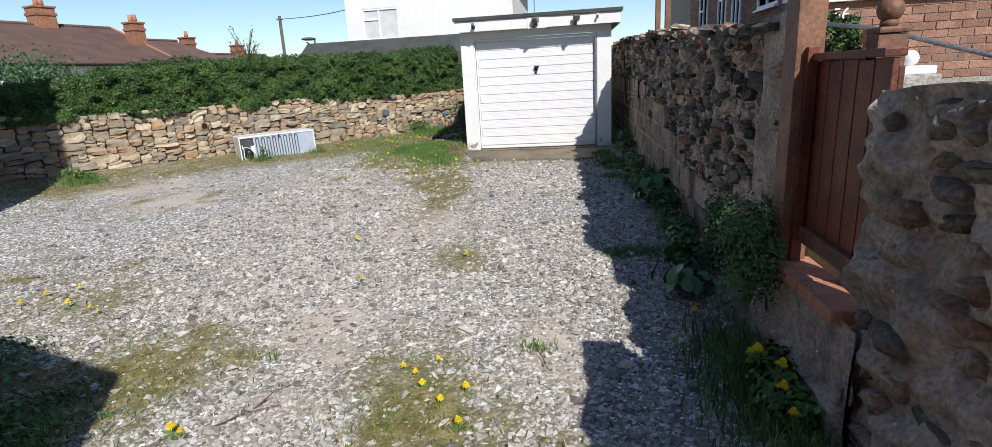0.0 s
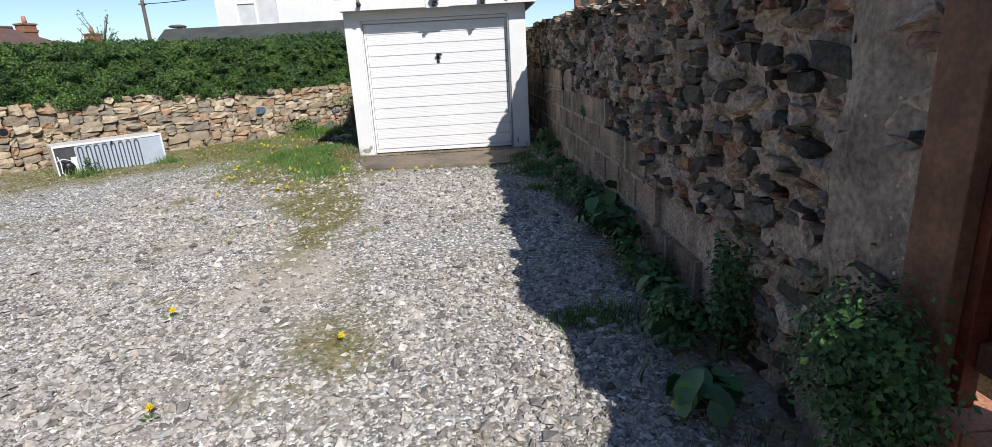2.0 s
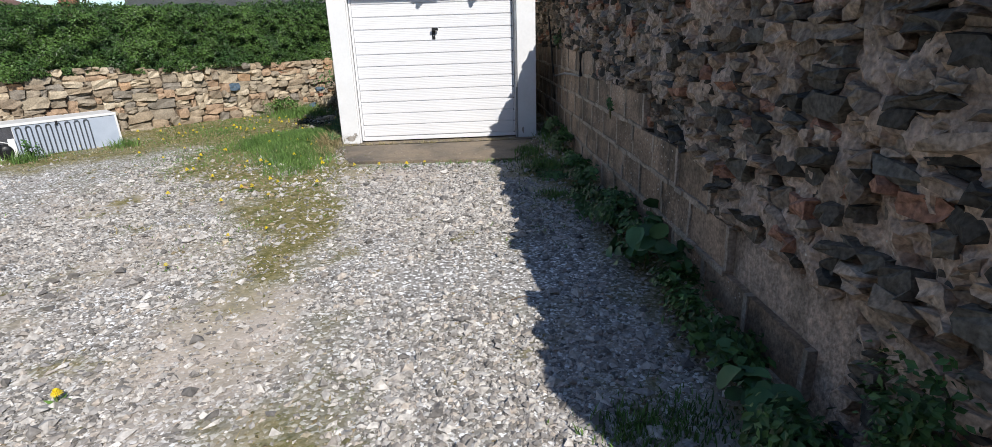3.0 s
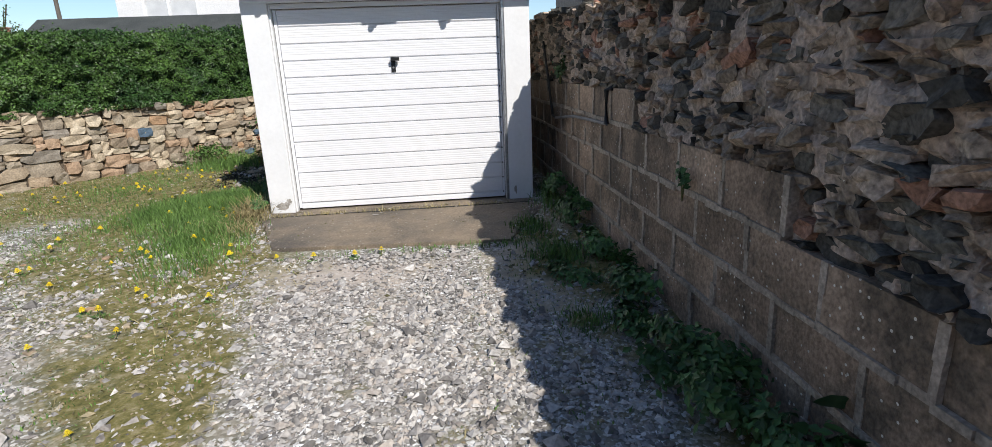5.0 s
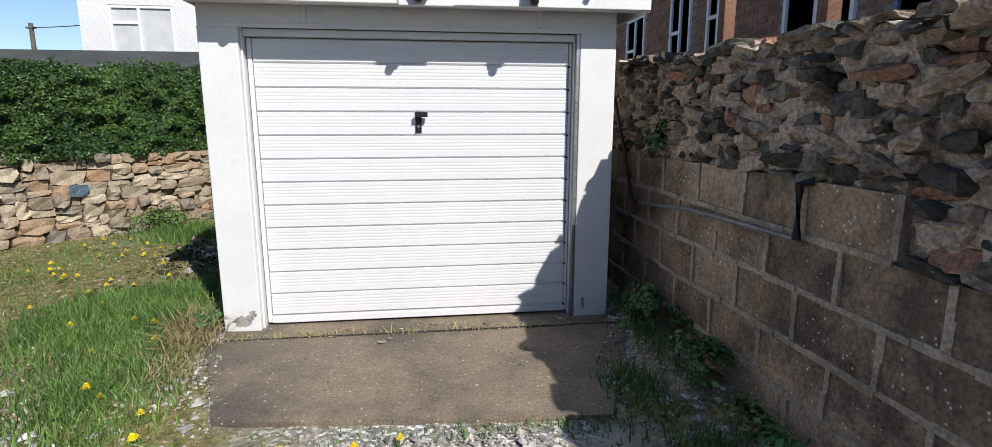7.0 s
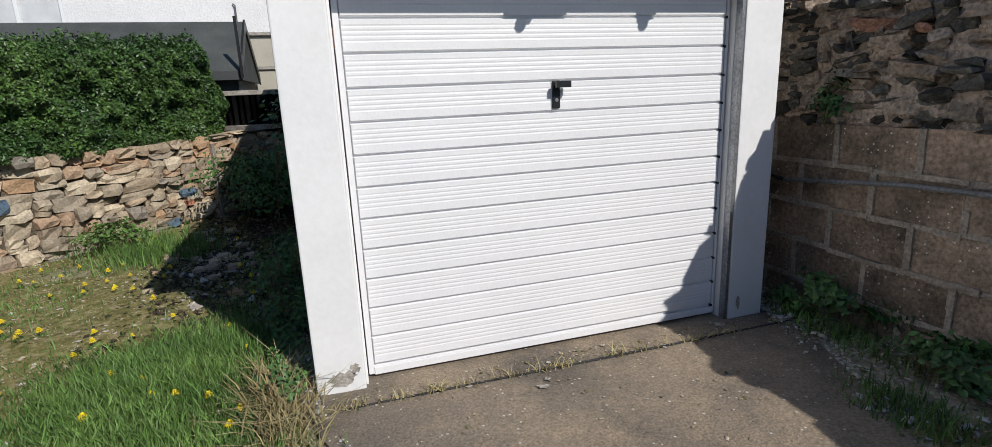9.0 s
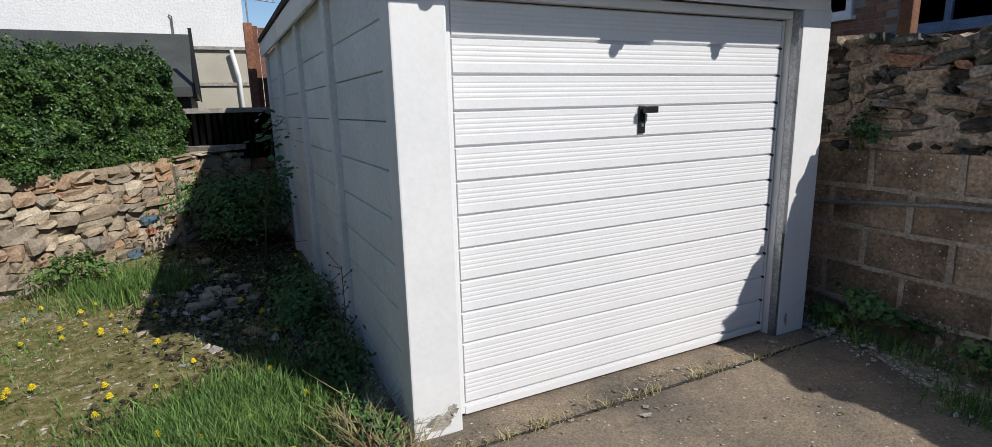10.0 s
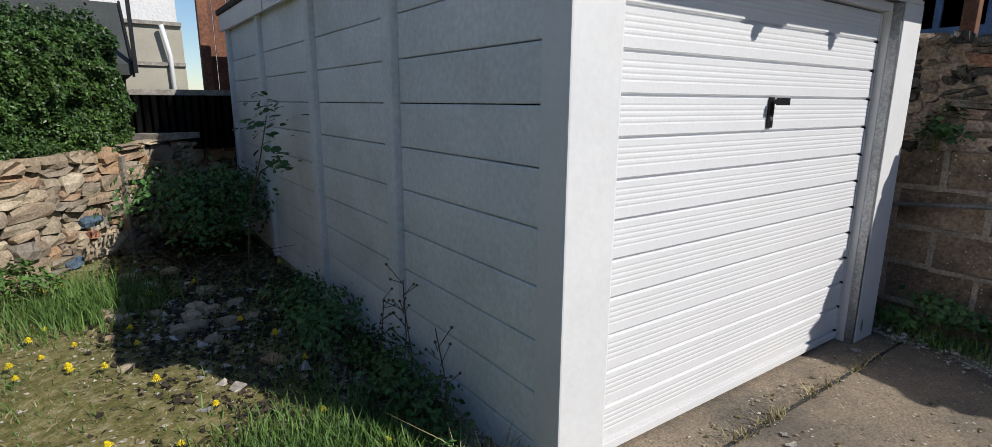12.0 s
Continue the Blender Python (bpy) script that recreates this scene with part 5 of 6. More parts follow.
# ---- houses and distance ----
def window(name, par, o, u, w, h, mat=None, glass=None, bars=(0.5,), transom=None, depth=0.05, label=""):
    """A framed window: o lower corner, u along the wall, facing to the right of u (outwards)."""
    mat, glass = mat or M_UPVC, glass or M_GLASS
    u = Vector(u).normalized()
    out = Vector((u.y, -u.x, 0))
    B = Matrix((u, -out, (0, 0, 1))).transposed().to_4x4()
    m = Matrix.Translation(o) @ B

    def add(nm, bm, mt, p, lab=""):
        bmesh.ops.transform(bm, matrix=m, verts=bm.verts[:])
        return part(nm, bm, mt, p, lab)
    f = 0.06
    bm = bmesh.new()
    for q in ((0, 0, w, f), (0, h - f, w, h), (0, f, f, h - f), (w - f, f, w, h - f)):
        box(q[0], -depth, q[1], q[2], 0.02, q[3], bm=bm)
    for b in bars:
        box(b * w - f / 2, -depth, f, b * w + f / 2, 0.02, h - f, bm=bm)
    if transom:
        box(f, -depth + 0.004, transom * h - f / 2, bars[0] * w - f / 2 if bars else w - f, 0.02, transom * h + f / 2, bm=bm)
    fr = add("window", bm, mat, par, label)
    xs = [f] + [v for b in bars for v in (b * w - f / 2, b * w + f / 2)] + [w - f]
    for a, b in zip(xs[::2], xs[1::2]):
        add("pane", box(a, -0.012, f, b, 0.0, h - f), glass, fr)
    add("sill", box(-0.05, -depth - 0.06, -0.05, w + 0.05, 0.02, -0.002, 0.004), mat, fr)
    return fr


def gable_roof(x0, x1, y0, y1, ze, zr, axis, mat, par, over=0.3, hip=(0, 0)):
    """Two slopes with thickness; axis is the ridge's direction."""
    bm = bmesh.new()
    if axis == 'x':
        c = (y0 + y1) / 2
        A = [(x0 - over, y0 - over, ze), (x1 + over, y0 - over, ze), (x1 + over - hip[1], c, zr), (x0 - over + hip[0], c, zr), (x0 - over, y1 + over, ze), (x1 + over, y1 + over, ze)]
    else:
        c = (x0 + x1) / 2
        A = [(x0 - over, y1 + over, ze), (x0 - over, y0 - over, ze), (c, y0 - over + hip[0], zr), (c, y1 + over - hip[1], zr), (x1 + over, y1 + over, ze), (x1 + over, y0 - over, ze)]
    v = [bm.verts.new(p) for p in A]
    w = [bm.verts.new((p[0], p[1], p[2] - 0.12)) for p in A]
    for f in ((0, 1, 2, 3), (3, 2, 5, 4), (1, 5, 2), (0, 3, 4)):
        bm.faces.new([v[i] for i in f])
    bm.faces.new([w[i] for i in (0, 4, 5, 1)])
    for a, b in ((0, 1), (1, 5), (5, 4), (4, 0)):
        bm.faces.new((v[b], v[a], w[a], w[b]))
    bmesh.ops.recalc_face_normals(bm, faces=bm.faces[:])
    return part("roof", bm, mat, par)


def chimney(par, x, y, z0, z1, w, d, pots):
    c = part("chimney", box(x - w / 2, y - d / 2, z0, x + w / 2, y + d / 2, z1, 0.02), M_CHIM, par, "orange brick chimney stack")
    part("chimney_band", box(x - w / 2 - 0.05, y - d / 2 - 0.05, z1 - 0.4, x + w / 2 + 0.05, y + d / 2 + 0.05, z1 - 0.25, 0.02), M_CHIM, c)
    part("chimney_band", box(x - w / 2 - 0.06, y - d / 2 - 0.06, z1, x + w / 2 + 0.06, y + d / 2 + 0.06, z1 + 0.1, 0.02), M_CHIM, c)
    for i in range(pots):
        px = x + (i - (pots - 1) / 2) * w / max(1, pots)
        part("chimney_pot", tube([(px, y, z1 + 0.1), (px, y, z1 + 0.3), (px, y, z1 + 0.5)], 0.13, 10, taper=0.8), M_SILL, c, "clay chimney pot", True)


def build_white_house():
    h = thing("white_house", (-4.7, 23, 0), "tall white roughcast house with white windows", "house")
    X0, X1, Y0, Y1 = -7.7, -1.86, 19.6, 27.0
    # front wall with a true opening for the window
    wx0, wx1, wz0, wz1 = -7.12, -5.82, 2.93, 3.98
    bm = bmesh.new()
    for q in ((X0, 0, wx0, 6.4), (wx1, 0, X1, 6.4), (wx0, 0, wx1, wz0), (wx0, wz1, wx1, 6.4)):
        box(q[0], Y0, q[1], q[2], Y0 + 0.25, q[3], bm=bm)
    part("wall", bm, M_ROUGHCAST, h)
    bm = bmesh.new()
    box(X0, Y0 + 0.25, 0, X0 + 0.25, Y1, 5.2, bm=bm)
    box(X1 - 0.25, Y0 + 0.25, 0, X1, Y1, 5.2, bm=bm)
    box(X0 + 0.25, Y1 - 0.25, 0, X1 - 0.25, Y1, 5.2, bm=bm)
    part("wall", bm, M_ROUGHCAST, h)
    window("window", h, (wx0, Y0 + 0.06, wz0), (1, 0, 0), wx1 - wx0, wz1 - wz0, glass=M_BLIND, bars=(0.46,), transom=0.66, label="white framed window with pale blinds")
    # black sheet standing in for the unlit interior
    part("room_shade", box(wx0 - 0.2, Y0 + 0.9, wz0 - 0.3, wx1 + 0.2, Y0 + 0.95, wz1 + 0.3), M_FELT, h, "dark sheet coloured as the unlit room behind the window")
    gable_roof(X0, X1, Y0, Y1, 5.15, 8.2, 'y', M_GREYFELT, h, over=0.35)
    bm = prism([(X0, Y0), (X1, Y0), (X1, Y0 + 0.25), (X0, Y0 + 0.25)], 6.4, 6.45)
    part("gable_band", bm, M_ROUGHCAST, h)
    part("gutter", tube([(X1 + 0.38, Y0 - 0.3, 5.08), (X1 + 0.38, Y1 + 0.3, 5.08)], 0.06, 8), M_BLACK, h, "black eaves gutter")
    part("vent_pipe", tube([(-3.02, Y0 - 0.05, 2.5), (-3.02, Y0 - 0.05, 3.35), (-3.06, Y0 - 0.02, 3.38)], 0.012, 6), M_POLE, h, "thin cable on the wall")
    a = thing("tv_aerial", (-1.45, 25, 3.6), "thin metal television aerial on a mast", "aerial")
    part("mast", tube([(-1.45, 25, 3.3), (-1.45, 25, 4.95)], 0.02, 6), M_STEEL, a)
    part("boom", tube([(-1.6, 25, 4.7), (-0.7, 25, 4.62)], 0.014, 6), M_STEEL, a)
    for k in range(6):
        x = -1.5 + k * 0.15
        part("element", tube([(x, 24.85, 4.6 + 0.02 * k), (x, 25.15, 4.76 - 0.02 * k)], 0.009, 5), M_STEEL, a)


def build_back_sheds():
    s = thing("garden_shed", (-5.5, 17.5, 0), "low shed with sloping grey felt roof", "shed")
    X0, X1, Y0, Y1 = -8.3, -2.73, 16.3, 18.9
    bm = bmesh.new()
    box(X0 + 0.1, Y0 + 0.1, 0, X1 - 0.06, Y0 + 0.16, 1.95, bm=bm)
    box(X1 - 0.12, Y0 + 0.16, 0, X1 - 0.06, Y1 - 0.1, 1.95, bm=bm)
    box(X0 + 0.1, Y0 + 0.16, 0, X0 + 0.16, Y1 - 0.1, 1.95, bm=bm)
    box(X0 + 0.16, Y1 - 0.16, 0, X1 - 0.12, Y1 - 0.1, 1.95, bm=bm)
    part("wall", bm, M_CORR, s)
    gable_roof(X0 + 0.1, X1 - 0.1, Y0, Y1, 2.0, 2.82, 'x', M_GREYFELT, s, over=0.1)
    yc = (Y0 + Y1) / 2
    for ya, nm in ((Y0 - 0.1, "front"), (Y1 + 0.1, "back")):
        bm = bmesh.new()
        q = [(X1 + dx, yy, zz) for dx in (0.003, 0.03) for yy, zz in ((ya, 1.86), (ya, 2.03), (yc, 2.85), (yc, 2.68))]
        v = [bm.verts.new(p) for p in q]
        for f in ((0, 1, 2, 3), (7, 6, 5, 4), (0, 4, 5, 1), (1, 5, 6, 2), (2, 6, 7, 3), (3, 7, 4, 0)):
            bm.faces.new([v[i] for i in f])
        bmesh.ops.recalc_face_normals(bm, faces=bm.faces[:])
        part("bargeboard", bm, M_BLACK, s, "dark sloping bargeboard")
    bm = bmesh.new()
    q = [(X1 + dx, yy, zz) for dx in (-0.11, -0.05) for yy, zz in ((Y0 + 0.1, 1.952), (Y1 - 0.1, 1.952), (yc, 2.66))]
    v = [bm.verts.new(p) for p in q]
    for f in ((0, 1, 2), (5, 4, 3), (0, 3, 4, 1), (1, 4, 5, 2), (2, 5, 3, 0)):
        bm.faces.new([v[i] for i in f])
    bmesh.ops.recalc_face_normals(bm, faces=bm.faces[:])
    part("gable", bm, M_CORR, s, "dark boarded gable end")
    part("bargeboard_post", box(X1 + 0.02, 16.12, 1.9, X1 + 0.06, 16.17, 2.72), M_BLACK, s, "thin dark upright at the shed corner")
    l = thing("lean_to", (-2.3, 16.0, 0), "beige boarded lean-to with a white pipe", "lean-to")
    part("upper_sheet", box(-3.3, 19.22, 2.2, -1.85, 19.26, 2.76, 0.004), M_SHEET, l)
    part("lower_sheet", box(-3.3, 19.16, 0.2, -1.85, 19.2, 2.14, 0.004), M_SHEET, l)
    part("rail", box(-3.32, 19.12, 2.142, -1.85, 19.2, 2.197, 0.003), M_FLAKE, l)
    part("top_rail", box(-3.32, 19.16, 2.762, -1.85, 19.28, 2.82, 0.003), M_FLAKE, l)
    part("ledge", box(-3.05, 15.45, 1.66, -1.6, 15.97, 1.72, 0.006), M_FLAKE, l, "grey weathered ledge board")
    part("pipe", tube([(-2.14, 19.1, 2.76), (-2.06, 19.1, 2.3), (-2.04, 19.1, 1.0)], 0.035, 8), M_UPVC, l, "white plastic pipe", True)
    bm = bmesh.new()
    n = 60
    a, b = [], []
    for i in range(n + 1):
        x = -3.05 + 1.48 * i / n
        y = 15.42 + 0.025 * math.sin(i * 2 * math.pi / 6)
        a.append(bm.verts.new((x, y, 1.1)))
        b.append(bm.verts.new((x, y, 1.66)))
    for i in range(n):
        bm.faces.new((a[i], a[i + 1], b[i + 1], b[i]))
    bmesh.ops.solidify(bm, geom=bm.faces[:], thickness=0.006)
    part("corrugated_sheet", bm, M_CORR, l, "dark corrugated sheet", True)
    f = thing("fence_panel", (-1.8, 15.8, 0.2), "tall weathered brown timber fence panel behind the garage", "fence")
    for i in range(5):
        part("board", box(-2.06 + i * 0.15, 15.85, 0.25, -1.915 + i * 0.15, 15.875, 2.74 - 0.02 * (i % 2), 0.004), M_FENCE, f)
    part("post", box(-2.08, 15.74, 0.2, -1.98, 15.845, 2.76, 0.005), M_FENCE, f)


def tiled_slope(par, x0, x1, y0, z0, y1, z1, rows, name="tile_course"):
    """Courses of roof tiles laid one over the other up a slope."""
    for i in range(rows):
        a, b = i / rows, (i + 1.12) / rows
        bm = bmesh.new()
        pa, pb = (y0 + (y1 - y0) * a, z0 + (z1 - z0) * a + 0.05), (y0 + (y1 - y0) * min(b, 1), z0 + (z1 - z0) * min(b, 1) + 0.015)
        v = [bm.verts.new(p) for p in ((x0, pa[0], pa[1]), (x1, pa[0], pa[1]), (x1, pb[0], pb[1]), (x0, pb[0], pb[1]), (x0, pa[0], pa[1] - 0.05), (x1, pa[0], pa[1] - 0.05))]
        bm.faces.new((v[0], v[1], v[2], v[3]))
        bm.faces.new((v[4], v[5], v[1], v[0]))
        part(name, bm, M_TILE, par)


def build_terraces():
    where = pose(-23.95, 23.05, 0, 0, 0, -15.6)
    for k, (a0, a1, ze, zr, lab) in enumerate(((-14, 7.3, 3.2, 5.5, "white rendered house with a long brown tiled roof"), (7.6, 13.4, 2.7, 4.9, "brown roofed house further along the terrace"), (14.0, 21.0, 2.1, 4.1, "lowest house of the brown roofed terrace"))):
        h = thing("terraced_house", (0, 0, 0), lab, "house", group="houses beyond the hedge")
        part("wall", box(-10.7, a0, -1, -0.4, a1, ze - 0.05), M_ROUGHCAST, h)
        gable_roof(-10.8, -0.4, a0, a1, ze, zr, 'y', M_TILE, h, over=0.3, hip=(0, 0 if k == 0 else 2.0))
        part("ridge", tube([(-5.6, a0, zr + 0.02), (-5.6, a1 + (0.2 if k == 0 else -1.6), zr + 0.02)], 0.1, 8), M_TILE, h)
        if k == 0:
            part("verge", tube([(-5.6, a1 + 0.3, zr + 0.03), (-0.1, a1 + 0.3, ze + 0.03)], 0.07, 8), M_SILL, h, "pale mortar verge of the roof")
            part("gutter", tube([(-0.02, a0, ze - 0.1), (-0.02, a1, ze - 0.1)], 0.07, 6), M_BLACK, h)
            for y in (0.0, -6.0):
                window("window", h, (-0.38, y, 1.85), (0, 1, 0), 1.7, 1.15, bars=(0.25, 0.75), label="white framed window")
            chimney(h, -5.6, 3.9, 5.0, 6.35, 0.9, 1.0, 2)
            chimney(h, -3.2, 7.3, 4.0, 5.55, 0.75, 0.75, 2)
        elif k == 1:
            chimney(h, -5.6, 12.6, 4.4, 5.1, 0.65, 0.75, 1)
        else:
            chimney(h, -5.6, 16.8, 3.8, 4.7, 0.65, 0.75, 1)
        h.matrix_basis = where
    p = thing("utility_pole", (-18.8, 36.2, 0), "grey wooden pole with overhead wire", "pole")
    part("shaft", tube([(-18.8, 36.2, -1), (-18.75, 36.2, 6.05)], 0.13, 8, taper=0.75), M_POLE, p)
    part("crosspiece", box(-18.95, 36.1, 5.8, -18.55, 36.25, 5.88), M_POLE, p)
    part("wire", tube([(-18.75 + k * 1.8, 36.2 - k * 1.6, 5.85 - 0.45 * math.sin(k / 8 * 3.1) - 0.02 * k) for k in range(9)], 0.02, 4), M_CABLE, p, "thin sagging overhead wire")
    s = thing("street_lamp", (-14.4, 31.5, 0), "dark street lamp with a flat lantern", "street lamp")
    part("column", tube([(-14.4, 31.5, -1), (-14.4, 31.5, 4.05)], 0.06, 8), M_POLE, s)
    part("arm", tube([(-14.4, 31.5, 3.6), (-14.9, 31.5, 3.95)], 0.035, 6), M_POLE, s)
    bm = ball((-14.75, 31.5, 4.12), 0.42, seg=12, sz=0.22)
    part("lantern", bm, M_POLE, s, smooth=True)
    t = thing("bare_tree", (-19.5, 33, 0), "small tree with bare upright twigs", "tree")
    bm = bmesh.new()
    rr = random.Random(4)
    tube([(-19.5, 33, -1), (-19.5, 33, 3.2)], 0.12, 6, bm, 0.6)
    part("trunk", bm, M_TWIG, t)
    bm = bmesh.new()
    pts = []
    for k in range(26):
        a, l = rr.uniform(0, 6.3), rr.uniform(0.8, 2.0)
        b = Vector((-19.5, 33, rr.uniform(2.4, 3.4)))
        e = b + Vector((math.cos(a) * l * 0.5, math.sin(a) * l * 0.5, l))
        tube([b, (b + e) / 2 + Vector((0, 0, 0.1)), e], 0.03, 4, bm, 0.4)
        pts += [b + (e - b) * q for q in (0.5, 0.6, 0.7, 0.8, 0.9, 1.0)]
    part("crown", bm, M_TWIG, t)
    rng = np.random.RandomState(3)
    pp = np.repeat(np.array([q[:] for q in pts]), 3, 0) + rng.normal(0, 0.08, (len(pts) * 3, 3))
    place(new("leaves", leaves(pp, np.tile((0, 0, 1.0), (len(pp), 1)), 0.06, rng, M_WEED, "leaves")), t)
    # pale willow-like shrub over the far end of the hedge
    t = thing("shrub", (-10.4, 9.6, 0.2), "grey-green leafy shrub behind the hedge", "shrub")
    c = np.array((-10.2, 9.5, 1.95))
    pp = c + rng.normal(0, 1, (3500, 3)) * (0.38, 0.38, 0.22)
    place(new("leaves", leaves(pp, pp - c + (0, 0, 0.2), 0.03, rng, M_DOCK, "leaves")), t)
    bm = bmesh.new()
    for k in range(10):
        a = k * 0.63
        tube([(-10.4, 9.6, 0.1), (-10.35 + 0.15 * math.cos(a), 9.5 + 0.15 * math.sin(a), 1.2), (-10.3 + 0.5 * math.cos(a), 9.3 + 0.5 * math.sin(a), 2.1)], 0.02, 5, bm, 0.4)
    part("woody_stem", bm, M_TWIG, t)


def build_right_houses():
    """The brick terrace beyond the right-hand wall and its garden."""
    single("garden_ground", box(1.36, -6, -0.2, 4.2, 26, 0.52), M_SLAB, "raised paved garden behind the wall", "ground", kind="structure")
    h = thing("brick_house", (6, 10, 0), "red-brown brick terraced house with white and blue windows", "house")
    FX = 4.0
    part("wall", box(FX - 0.012, 6.5, 0.3, FX + 6, 24, 6.2), M_BRICKMORTAR, h, "pale mortar body of the wall")
    gable_roof(FX, FX + 6, 6.5, 24, 6.2, 8.6, 'y', M_TILE, h, over=0.3)
    openings = [(7.4, 9.2, 2.02, 3.6), (14.35, 15.05, 2.35, 3.5), (15.6, 16.4, 1.6, 3.75), (17.6, 18.6, 1.5, 3.7), (11.9, 13.1, 2.55, 3.9), (10.5, 11.4, 2.3, 3.9)]
    # bricks course by course, left out where the windows are
    me = as_mesh("brick", box(-0.05, -0.1075, -0.0325, 0.02, 0.1075, 0.0325), M_BRICK)
    near, far = 0, []
    cube = np.array([v.co[:] for v in me.vertices])
    cf = [list(p.vertices) for p in me.polygons]
    rr = random.Random(12)
    for c in range(60):
        z = 0.56 + c * 0.075
        y = 6.7 + (0.1125 if c % 2 else 0)
        while y < 20:
            hole = any(a - 0.06 < y < b + 0.06 and lo - 0.02 < z < hi + 0.02 for a, b, lo, hi in openings)
            if not hole:
                x = FX + 0.03 + rr.uniform(-0.003, 0.003)
                if z > 2.2 and 9.6 < y < 15.5 and near < 300:
                    near += 1
                    o = new("brick", me)
                    o.parent = h
                    o.matrix_parent_inverse = Matrix.Translation(-h.location)
                    o.matrix_basis = Matrix.Translation((x, y, z))
                else:
                    far.append(cube + np.array((x, y, z)))
            y += 0.225
    place(tagged(new("bricks", soup("bricks", np.array(far), cf, M_BRICK_I)), "further courses of red-brown brick", kind="stuff"), h)
    for k, (a, b, lo, hi) in enumerate(openings):
        mt = M_BLUEFR if k in (5,) else M_UPVC
        bars = (0.2, 0.4, 0.6, 0.8) if k == 0 else (0.5,)
        window("window", h, (FX + 0.0, b, lo), (0, -1, 0), b - a, hi - lo, mat=mt, bars=bars, transom=0.7, label="blue painted window" if k == 5 else "white framed window")
    ext = thing("brick_porch", (4.5, 6.5, 0.5), "sunlit red-brown brick porch wall with white sill", "porch")
    part("body", box(2.3, 6.008, 0.5, 7.0, 6.9, 2.0), M_BRICKMORTAR, ext, "pale mortar body")
    me2 = as_mesh("brick", box(-0.1075, -0.05, -0.0325, 0.1075, 0.03, 0.0325), M_BRICK)
    for c in range(20):
        x = 2.42 + (0.1125 if c % 2 else 0)
        while x < 6.2:
            if c > 9:
                o = new("brick", me2)
                o.parent = ext
                o.matrix_parent_inverse = Matrix.Translation(-ext.location)
                o.matrix_basis = Matrix.Translation((x, 6.05 + rr.uniform(-0.003, 0.003), 0.54 + c * 0.075))
            x += 0.225
    part("white_sill", box(2.25, 5.93, 2.005, 7.1, 6.3, 2.10, 0.006), M_UPVC, ext, "white painted sill board")
    part("upper_glazing", box(2.4, 6.3, 2.11, 7.0, 6.34, 3.2), M_GLASS, ext, "dark glazing above the sill")
    part("glazing_post", box(2.3, 6.25, 2.105, 2.4, 6.35, 3.2), M_UPVC, ext)
    part("glazing_head", box(2.3, 6.2, 3.2, 7.0, 6.95, 3.3), M_UPVC, ext)
    part("ornament_base", box(2.35, 6.35, 2.105, 7.0, 6.9, 2.15), M_UPVC, ext)
    w = thing("white_planter", (1.63, 3.0, 0.52), "small white stone planter on a low pedestal", "planter")
    part("pedestal", box(1.53, 2.92, 0.52, 1.73, 3.08, 1.40, 0.01), M_FLAKE, w)
    part("trough", box(1.55, 2.93, 1.40, 1.71, 3.07, 1.44, 0.008), M_UPVC, w)
    part("bowl", ball((1.62, 3.0, 1.475), 0.04, seg=12), M_UPVC, w, smooth=True)
    # house number
    cu = bpy.data.curves.new("house_number", 'FONT')
    cu.body, cu.size, cu.extrude = "56", 0.16, 0.004
    tmp = bpy.data.objects.new("tmp", cu)
    scene.collection.objects.link(tmp)
    dg = bpy.context.evaluated_depsgraph_get()
    tm = bpy.data.meshes.new_from_object(tmp.evaluated_get(dg))
    bpy.data.objects.remove(tmp)
    tm.materials.append(M_UPVC)
    o = tagged(new("house_number", tm), "white house number 56 on the brickwork", "sign")
    o.matrix_world = pose(2.5, 5.985, 1.84, 90, 0, 0)
    # timber posts along the wall
    for y, hgt in ((9.0, 3.4), (9.97, 3.4)):
        p = thing("timber_post", (1.45, y, 0.52), "orange-brown upright timber post behind the wall", "post", group="posts behind the wall")
        part("shaft", box(1.42, y - 0.04, 0.52, 1.50, y + 0.04, hgt, 0.006), M_POST, p)
        part("cap", box(1.41, y - 0.05, hgt, 1.51, y + 0.05, hgt + 0.03, 0.006), M_POST, p)
    # rail, pots and shrub inside the gate
    r = thing("handrail", (1.9, 2.6, 0.52), "pale green painted metal garden handrail", "handrail")
    part("rail", tube([(1.42, 3.72, 1.71), (1.64, 3.4, 1.64), (2.0, 3.05, 1.47), (2.4, 2.65, 1.3)], 0.012, 8), M_STEEL, r, smooth=True)
    for qx, qy, qz in ((1.64, 3.4, 1.63), (2.3, 2.75, 1.33)):
        part("upright", tube([(qx, qy, 0.52), (qx, qy, qz)], 0.02, 8), M_STEEL, r)
    s = thing("potted_shrub", (2.0, 4.75, 0.52), "round clipped green shrub in the garden", "shrub")
    part("stem", tube([(2.0, 4.75, 0.52), (2.0, 4.75, 1.4)], 0.03, 6), M_TWIG, s)
    rng = np.random.RandomState(17)
    d = rng.normal(0, 1, (2600, 3))
    d /= np.linalg.norm(d, axis=1)[:, None]
    rad = 0.15 + 0.04 * rng.rand(2600) + 0.05 * np.sin(d[:, 0] * 7) * np.sin(d[:, 2] * 6)
    pp = d * rad[:, None] * (1, 1, 1.15) + (2.0, 4.75, 1.6)
    place(new("foliage", leaves(pp, d, 0.02, rng, M_HEDGE, "foliage")), s)
